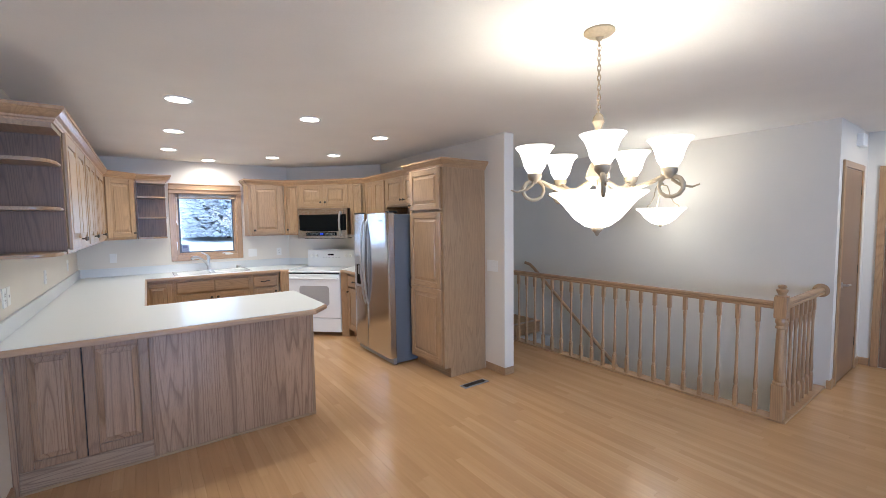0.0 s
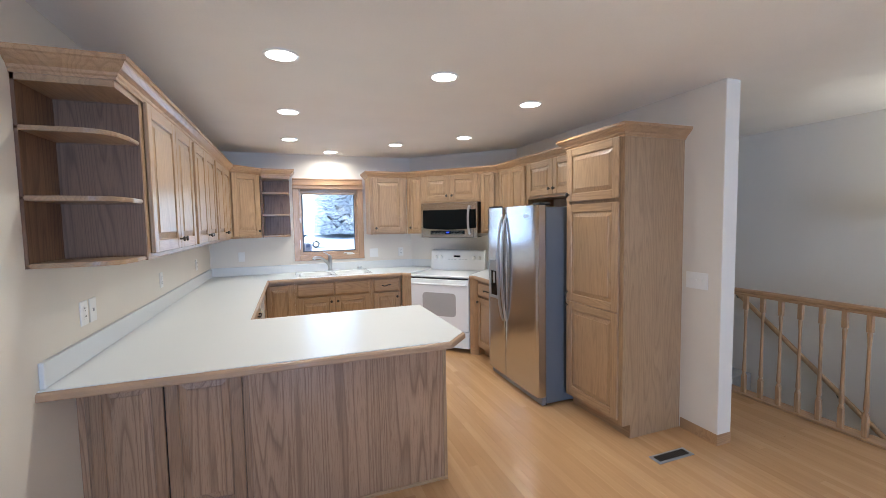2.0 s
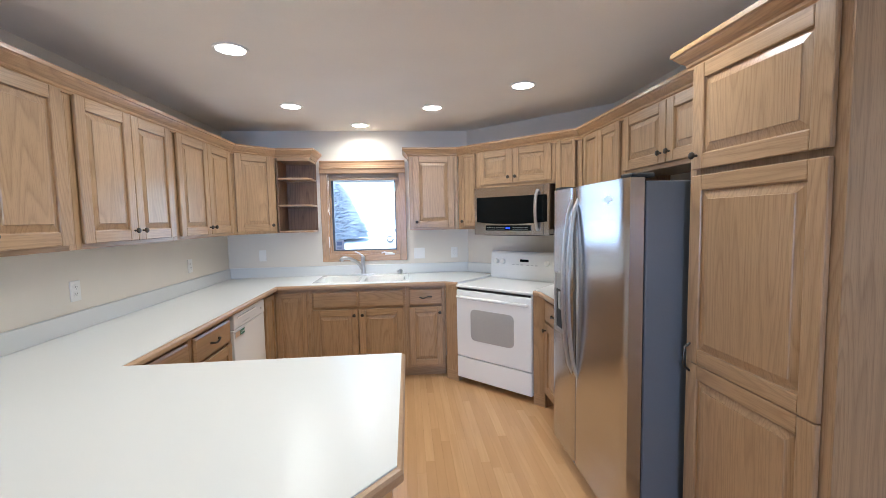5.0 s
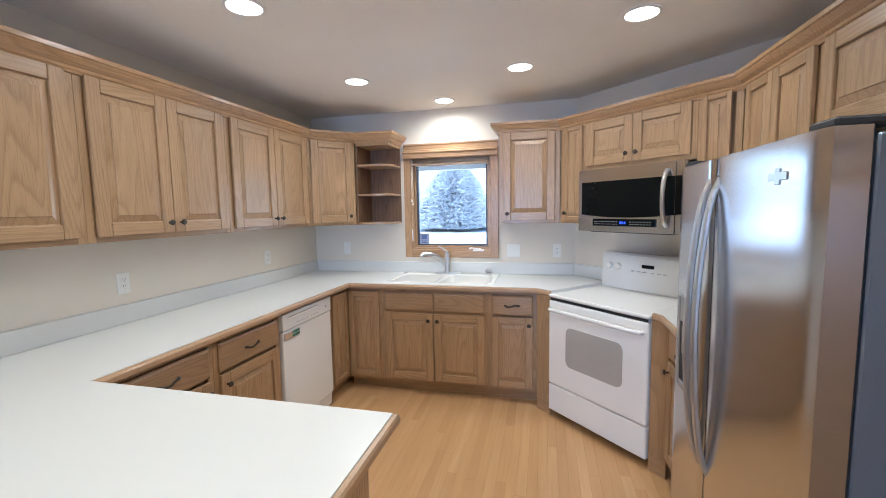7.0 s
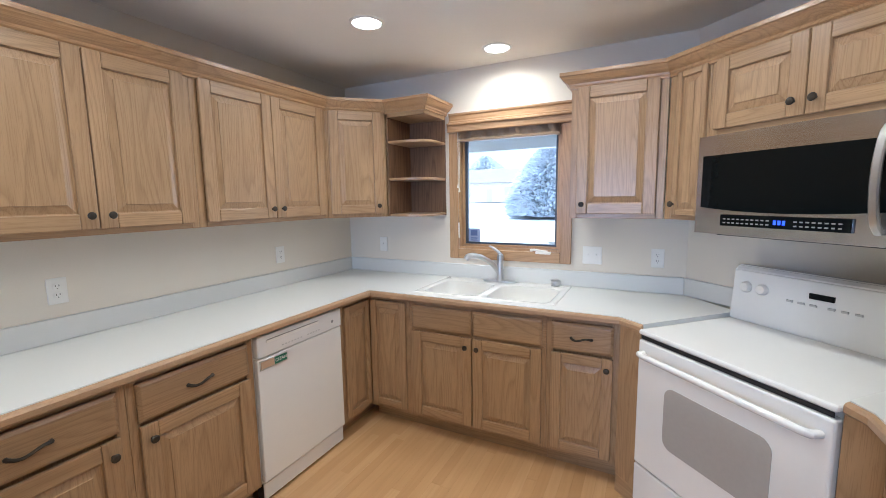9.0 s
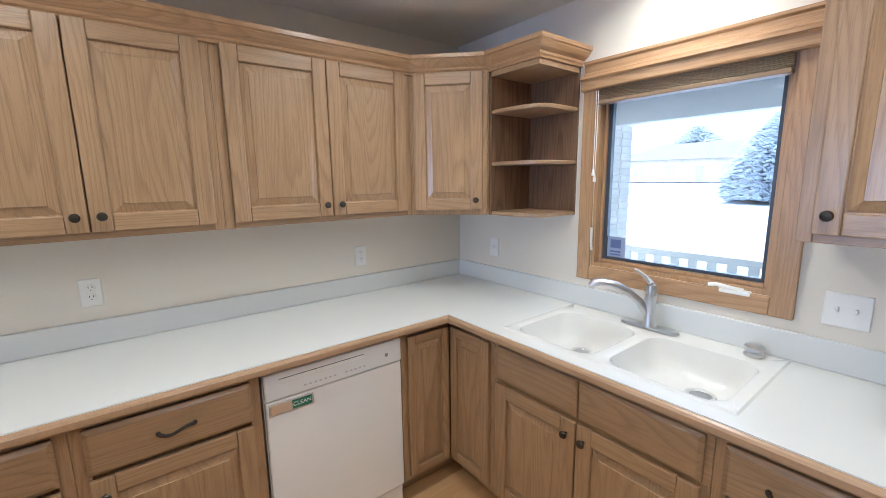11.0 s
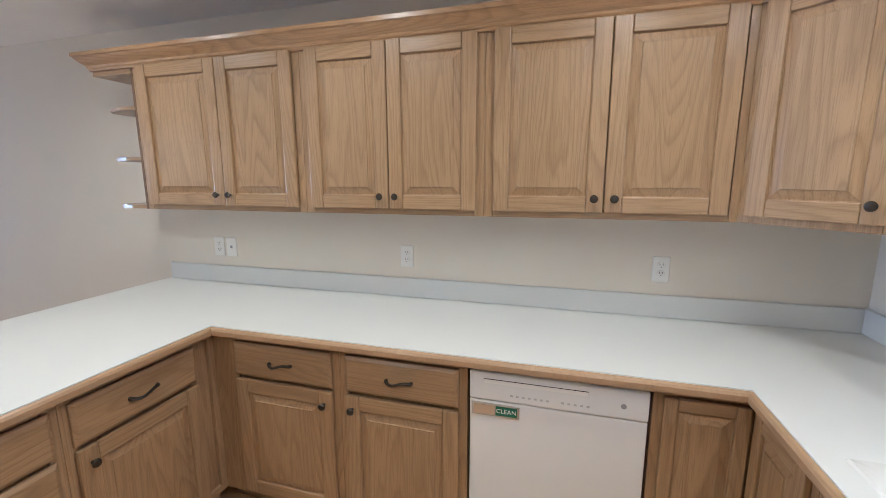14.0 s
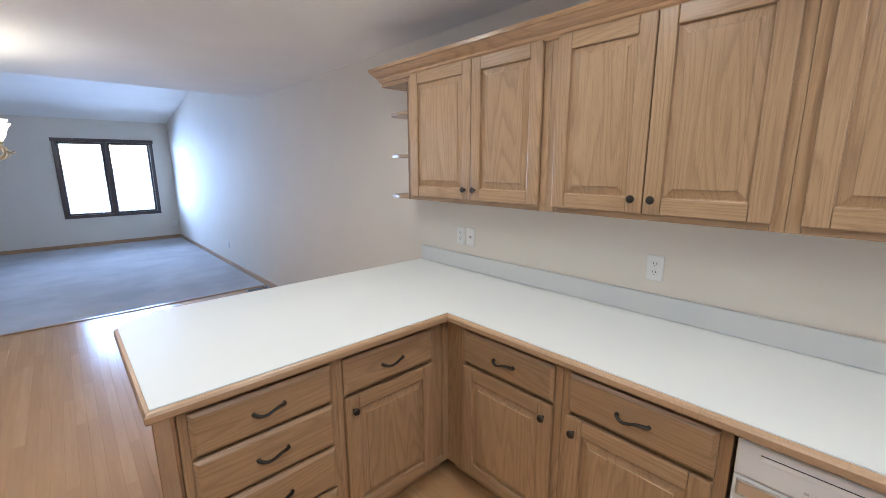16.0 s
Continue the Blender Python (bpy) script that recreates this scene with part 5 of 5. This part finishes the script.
# ---- living room window ----
w = thing("window_2", pose(0, YB, 0), "dark brown double casement window with open blinds", "window", "", "structure")
a0, a1, b0, b1 = LW
for p, q in (((a0 - 0.06, 0.0005, b0 - 0.06), (a0, 0.02, b1 + 0.0)), ((a1, 0.0005, b0 - 0.06), (a1 + 0.06, 0.02, b1)), ((a0 - 0.075, 0.0005, b1 + 0.0005), (a1 + 0.075, 0.03, b1 + 0.065)), ((a0 + 0.0005, 0.0005, b0 - 0.06), (a1 - 0.0005, 0.02, b0))):
    part("casing", boxes((p, q, 0.003)), BROWN, w)
xm = (a0 + a1) / 2
for x0, x1 in ((a0, xm - 0.03), (xm + 0.03, a1)):
    for p, q in (((x0, -0.10, b0), (x0 + 0.04, -0.05, b1)), ((x1 - 0.04, -0.10, b0), (x1, -0.05, b1)), ((x0 + 0.0405, -0.10, b0), (x1 - 0.0405, -0.05, b0 + 0.04)), ((x0 + 0.0405, -0.10, b1 - 0.04), (x1 - 0.0405, -0.05, b1))):
        part("sash", boxes((p, q, 0.002)), BROWN, w)
    pn = part("pane", boxes(((x0 + 0.04, -0.078, b0 + 0.04), (x1 - 0.04, -0.074, b1 - 0.04))), GLASS, w)
    pn.visible_shadow = False
    bl = thing("window_blind", pose(0, YB, 0), "dark slatted blind hanging open in the window", "blind", "living room blinds")
    n = 34
    for i in range(n):
        z = b0 + 0.03 + (b1 - b0 - 0.08) * i / (n - 1)
        part("slat", boxes(((x0 + 0.008, -0.044, z), (x1 - 0.008, -0.006, z + 0.0025))), BROWN, bl)
    part("head_rail", boxes(((x0 + 0.006, -0.047, b1 - 0.045), (x1 - 0.006, -0.002, b1 - 0.003), 0.002)), BROWN, bl)
    for x in (x0 + 0.10, x1 - 0.10):
        part("cord", tube(bmesh.new(), [(x, -0.025, b0 + 0.02), (x, -0.025, b1 - 0.04)], 0.0015, 5), BROWN, bl)
part("mullion", boxes(((xm - 0.0295, -0.10, b0), (xm + 0.0295, 0.012, b1), 0.003)), BROWN, w)

# ---- corner posts ----
c = thing("corner_filler", pose(XB - 0.001, PB1 + 0.0005, 0), "oak inside corner post of the peninsula", "filler panel")
part("post", boxes(((-0.10, 0.0, TOE), (0.0, 0.0960, BZ), 0.0015)), OAK, c)
part("face_strip", boxes(((0.0, -0.02, TOE), (0.0295, 0.0, BZ), 0.0015)), OAK, c)
part("toe_board", boxes(((-0.10, -0.02, 0.0), (-0.075, 0.096, TOE - 0.001))), OAKX, c)

# ---- outdoors ----
# ground and porch white carry the daylight's blue in their colour
SNOW = plain("blue_tinted_winter_ground", (0.64, 0.69, 0.77), 0.9, 0, 4, 0.08, 0.6)
PORCHW = plain("blue_tinted_porch_white", (0.62, 0.64, 0.68), 0.5, 0, 60, 0.04, 0.05)
BRICK = plain("pale_brick", (0.62, 0.57, 0.54), 0.8, 0, 12, 0.2, 0.3)
ROOF = plain("grey_shingle", (0.30, 0.29, 0.29), 0.9, 0, 8, 0.2, 0.4)
# needles made far paler than spruce, outdoor glare put into the colour
NEEDLE = plain("glare_pale_spruce_needles", (0.50, 0.55, 0.63), 0.8, 0, 8, 0.35, 0.0)
# paler again for the far trees, with distance haze painted in
HAZY = plain("haze_pale_needles", (0.62, 0.67, 0.73), 0.8, 0, 8, 0.25, 0.0)
BARK = plain("bark", (0.10, 0.075, 0.055), 0.9, 0, 14, 0.3, 0.5)
CARP = plain("silver_car_paint", (0.50, 0.51, 0.53), 0.3, 0.5, 20, 0.03, 0.0)
bm = bmesh.new()
ys = (YW + T + 0.002, 12.0, 40.0, 44.0, 60.0, 90.0, 900.0)
zs = (-0.45, -0.45, -0.62, -0.62, 0.2, 1.0, 1.0)
rows = [[bm.verts.new((x, y, z)) for x in (-900.0, -60.0, 60.0, 900.0)] for y, z in zip(ys, zs)]
for a, b in zip(rows, rows[1:]):
    for i in range(3):
        bm.faces.new((a[i], a[i + 1], b[i + 1], b[i]))
south = [[bm.verts.new((x, y, -0.45)) for x in (-900.0, -60.0, 60.0, 900.0)] for y in (-900.0, -60.0, YB - T - 0.002)]
for a, b in zip(south, south[1:]):
    for i in range(3):
        bm.faces.new((a[i], a[i + 1], b[i + 1], b[i]))
struct("ground", bm, SNOW, "pale winter lawn and street", "ground")
struct("porch_floor", boxes(((-4, YW + T + 0.003, -0.44), (5.5, 10.3, -0.10))), PORCHW, "pale porch floor outside the window", "porch")
struct("porch_ceiling", boxes(((-4, YW + T + 0.003, 2.34), (5.5, 10.6, 2.42)), ((-4, 10.15, 2.12), (5.5, 10.30, 2.34))), PORCHW, "white porch ceiling with a beam", "porch ceiling")
c = thing("porch_railing", pose(-3.0, 10.2, -0.10), "white porch railing with flat pickets", "railing")
part("top_rail", boxes(((0, -0.03, 0.92), (8.0, 0.05, 0.985), 0.004)), PORCHW, c)
part("bottom_rail", boxes(((0, -0.02, 0.08), (8.0, 0.03, 0.14), 0.004)), PORCHW, c)
pk = part("picket", boxes(((-0.04, -0.012, 0.14), (0.04, 0.012, 0.92), 0.002)), PORCHW, c)
pk.location = (0.12, 0, 0)
for i in range(1, 50):
    ob = pk.copy()
    scene.collection.objects.link(ob)
    ob.location = (0.12 + 0.16 * i, 0, 0)
for x in (0.0, 4.42, 8.0):
    part("post", boxes(((x - 0.055, -0.055, 0.0), (x + 0.055, 0.055, 1.06), 0.004), ((x - 0.065, -0.065, 1.06), (x + 0.065, 0.065, 1.085), 0.006)), PORCHW, c)
# brick pillar at the porch's edge, laid in running bond round a mortar core
MORTAR = plain("pale_mortar", (0.55, 0.53, 0.50), 0.9, 0, 30, 0.1, 0.2)
c = thing("porch_pillar", pose(-0.24, 10.28, -0.10), "pale brick pillar at the edge of the porch", "pillar")
part("core", boxes(((-0.225, -0.215, 0.0), (0.215, 0.225, 2.22))), MORTAR, c)
half_len, hh = 0.105, 0.031
brick_long = boxes(((-half_len, -0.012, -hh), (half_len, 0.010, hh), 0.003))
brick_me = bpy.data.meshes.new("brick")
brick_long.to_mesh(brick_me)
brick_long.free()
brick_me.materials.append(BRICK)
for k in range(30):
    z = 0.04 + k * 0.0745
    for side in range(2):
        for j in (-1, 1):
            ob = new("brick", brick_me)
            ob.parent = c
            off = j * 0.1125 + (0.012 if (k + side) % 2 else -0.012)
            ob.location = (off - 0.004, -0.208, z) if side == 0 else (0.208, off + 0.004, z)
            ob.rotation_euler = (0, 0, 0 if side == 0 else radians(90))


def spruce(x, y, z, h, r, seed, count=2600, needles=None):
    rnd = random.Random(seed)
    c = thing("spruce_tree", pose(x, y, z), "dense blue-grey spruce tree on the far lawn", "tree", "spruce trees")
    part("trunk", lathe(bmesh.new(), [(r * 0.06, 0), (r * 0.05, h * 0.3), (r * 0.012, h * 0.98)], 8), BARK, c)
    verts, faces = [], []
    for k in range(count):
        u = rnd.random() ** 1.15
        a = rnd.uniform(0, 2 * math.pi)
        lim = r * (1 - u ** 1.7) ** 0.8 * (0.90 + 0.06 * math.sin(5 * a + 9 * u) + 0.05 * math.sin(9 * a - 4 * u))
        d = lim * (1 - 0.35 * rnd.random() ** 2)
        p = Vector((d * math.cos(a), d * math.sin(a), h * (0.03 + 0.97 * u)))
        out = Vector((math.cos(a), math.sin(a), -0.25 + 0.8 * rnd.random())).normalized()
        sd = out.cross(Vector((0, 0, 1))).normalized()
        up = sd.cross(out)
        ln, wd = r * rnd.uniform(0.07, 0.15), r * rnd.uniform(0.03, 0.06)
        i = len(verts)
        verts += [p - out * ln * 0.4 + sd * wd, p - out * ln * 0.4 - sd * wd, p - out * ln * 0.3 + up * wd, p + out * ln]
        faces += [(i, i + 1, i + 3), (i + 1, i + 2, i + 3), (i + 2, i, i + 3), (i, i + 2, i + 1)]
    me = bpy.data.meshes.new("crown")
    me.from_pydata(verts, [], faces)
    me.materials.append(needles or NEEDLE)
    cr2 = new("crown", me)
    cr2.parent = c
    tagged(cr2, "many blue-grey needle clumps", "", "", "stuff")


spruce(-6.6, 46, -0.50, 7.0, 4.3, 3, 9000)
spruce(9.0, 56, 0.0, 11.5, 5.8, 5, 9000)
spruce(-20.0, 96, 1.0, 9.0, 7.5, 8, 3500, HAZY)
spruce(-33.0, 98, 1.0, 10.0, 8.0, 9, 3500, HAZY)
# house across the street
c = thing("house", pose(-23.5, 72, 0.6), "low pale house with a hipped grey roof across the street", "house")
part("wall", boxes(((-11, 0, 0), (11, 9, 3.3))), BRICK, c)
bm = bmesh.new()
e = [bm.verts.new(p) for p in ((-12, -1.0, 3.3), (12, -1.0, 3.3), (12, 10, 3.3), (-12, 10, 3.3), (-7, 4.5, 5.9), (7, 4.5, 5.9))]
for f in ((0, 1, 5, 4), (1, 2, 5), (2, 3, 4, 5), (3, 0, 4), (3, 2, 1, 0)):
    bm.faces.new([e[i] for i in f])
part("roof", bm, ROOF, c)
for x in (-8, -3, 4.5, 8):
    wn2 = part("window", boxes(((x - 0.7, -0.05, 1.0), (x + 0.7, 0.01, 2.5), 0.02)), GREY, c)
    part("frame", boxes(((x - 0.8, -0.08, 0.9), (x + 0.8, -0.051, 1.0)), ((x - 0.8, -0.08, 2.5), (x + 0.8, -0.051, 2.6)), ((x - 0.8, -0.08, 1.0), (x - 0.7, -0.051, 2.5)), ((x + 0.7, -0.08, 1.0), (x + 0.8, -0.051, 2.5))), PORCHW, wn2)
part("door", boxes(((0.6, -0.05, 0.1), (1.6, 0.01, 2.3), 0.02)), GREY, c)
# parked car
c = thing("car", pose(1.75, 42.0, -0.615), "silver saloon car parked on the street", "car")
bm = bmesh.new()
side = [(-2.2, 0.35), (-2.2, 0.72), (-2.05, 0.85), (-1.35, 0.92), (-0.75, 1.38), (0.55, 1.42), (1.2, 0.95), (2.0, 0.82), (2.2, 0.65), (2.2, 0.35)]
l = [bm.verts.new((x, -0.85, z)) for x, z in side]
r2 = [bm.verts.new((x, 0.85, z)) for x, z in side]
for i in range(len(side)):
    bm.faces.new((l[i], l[(i + 1) % len(side)], r2[(i + 1) % len(side)], r2[i]))
bm.faces.new(l), bm.faces.new(list(reversed(r2)))
bmesh.ops.bevel(bm, geom=list(bm.edges), offset=0.06, segments=2, affect="EDGES")
part("body", bm, CARP, c, "", True)
for x0, x1 in ((-1.0, -0.12), (-0.02, 0.75)):
    part("side_window", boxes(((x0 + 0.12, -0.87, 0.98), (x1, -0.84, 1.30), 0.01)), BLACK, c)
for x in (-1.35, 1.35):
    for y in (-0.78, 0.78):
        wh = part("wheel", lathe(bmesh.new(), [(0.30, -0.10), (0.32, -0.08), (0.32, 0.08), (0.30, 0.10)], 20, pose(x, y, 0.32, 90, 0, 0)), RUBBER_GAP, c, "black tyre", True)
        part("rim", lathe(bmesh.new(), [(0.20, -0.108), (0.20, 0.108)], 16, pose(x, y, 0.32, 90, 0, 0)), CHROME, wh)

# ---- strip floor, laid along y ----
rnd = random.Random(12)
SW = 0.0572
pieces = []
x = XL
while x < XE - 0.01:
    y = CARPET_Y - rnd.uniform(0.0, 0.9)
    while y < 8.95:
        ln = rnd.choice((0.62, 0.86, 1.10, 1.34))
        y0, y1 = max(y, CARPET_Y), min(y + ln, 8.95)
        y += ln
        x1 = min(x + SW, XE)
        cut = []
        if x1 <= SX0 - 0.1 or x >= SX1 - 0.02:
            cut = [(y0, y1)]
        else:
            if y0 < SY0 - 0.1:
                cut.append((y0, min(y1, SY0 - 0.1)))
            if y1 > SY1 + 0.07:
                cut.append((max(y0, SY1 + 0.07), y1))
        if x >= SX1 - 0.02:
            cut = [(p, min(q2, HY - 0.01)) for p, q2 in cut if p < HY - 0.03]
        if x < 3.6 and x > XL:
            cut = [(p, min(q2, 7.9)) for p, q2 in cut if p < 7.85]
        for p, q2 in cut:
            if q2 - p > 0.03:
                pieces.append((x + 0.0001, x1 - 0.0001, p + 0.0002, q2 - 0.0002))
    x += SW


def seen_well(p):
    return 1.9 < p[0] < 3.9 and 2.2 < p[2] < 6.8


near = [p for p in pieces if seen_well(p)][:290]
kept = set(near)
rest = [p for p in pieces if p not in kept]
floor_ob = bpy.data.objects["floor"]
plank_meshes = {}


def plank_geometry(w, ln):
    """A thin board with slightly eased upper edges, its corner at the origin."""
    e = 0.0006
    v = [(0, 0, -0.0118), (w, 0, -0.0118), (w, ln, -0.0118), (0, ln, -0.0118), (0, 0, -e), (w, 0, -e), (w, ln, -e), (0, ln, -e),
         (e, e, 0), (w - e, e, 0), (w - e, ln - e, 0), (e, ln - e, 0)]
    f = [(0, 3, 2, 1), (0, 1, 5, 4), (1, 2, 6, 5), (2, 3, 7, 6), (3, 0, 4, 7), (4, 5, 9, 8), (5, 6, 10, 9), (6, 7, 11, 10), (7, 4, 8, 11), (8, 9, 10, 11)]
    return v, f


for x0, x1, y0, y1 in near:
    key = (round(x1 - x0, 4), round(y1 - y0, 3))
    if key not in plank_meshes:
        me = bpy.data.meshes.new("plank")
        v, f = plank_geometry(*key)
        me.from_pydata(v, [], f)
        me.materials.append(FLOORM)
        plank_meshes[key] = me
    ob = new("plank", plank_meshes[key])
    ob.parent = floor_ob
    ob.location = (x0, y0, 0)
verts, faces = [], []
for x0, x1, y0, y1 in rest:
    v, f = plank_geometry(x1 - x0, y1 - y0)
    n = len(verts)
    verts += [(a + x0, b + y0, c2) for a, b, c2 in v]
    faces += [tuple(i + n for i in q2) for q2 in f]
me = bpy.data.meshes.new("planks")
me.from_pydata(verts, [], faces)
me.materials.append(FLOORM)
ob = new("planks", me)
ob.parent = floor_ob
tagged(ob, "remaining maple floor strips", "", "", "stuff")
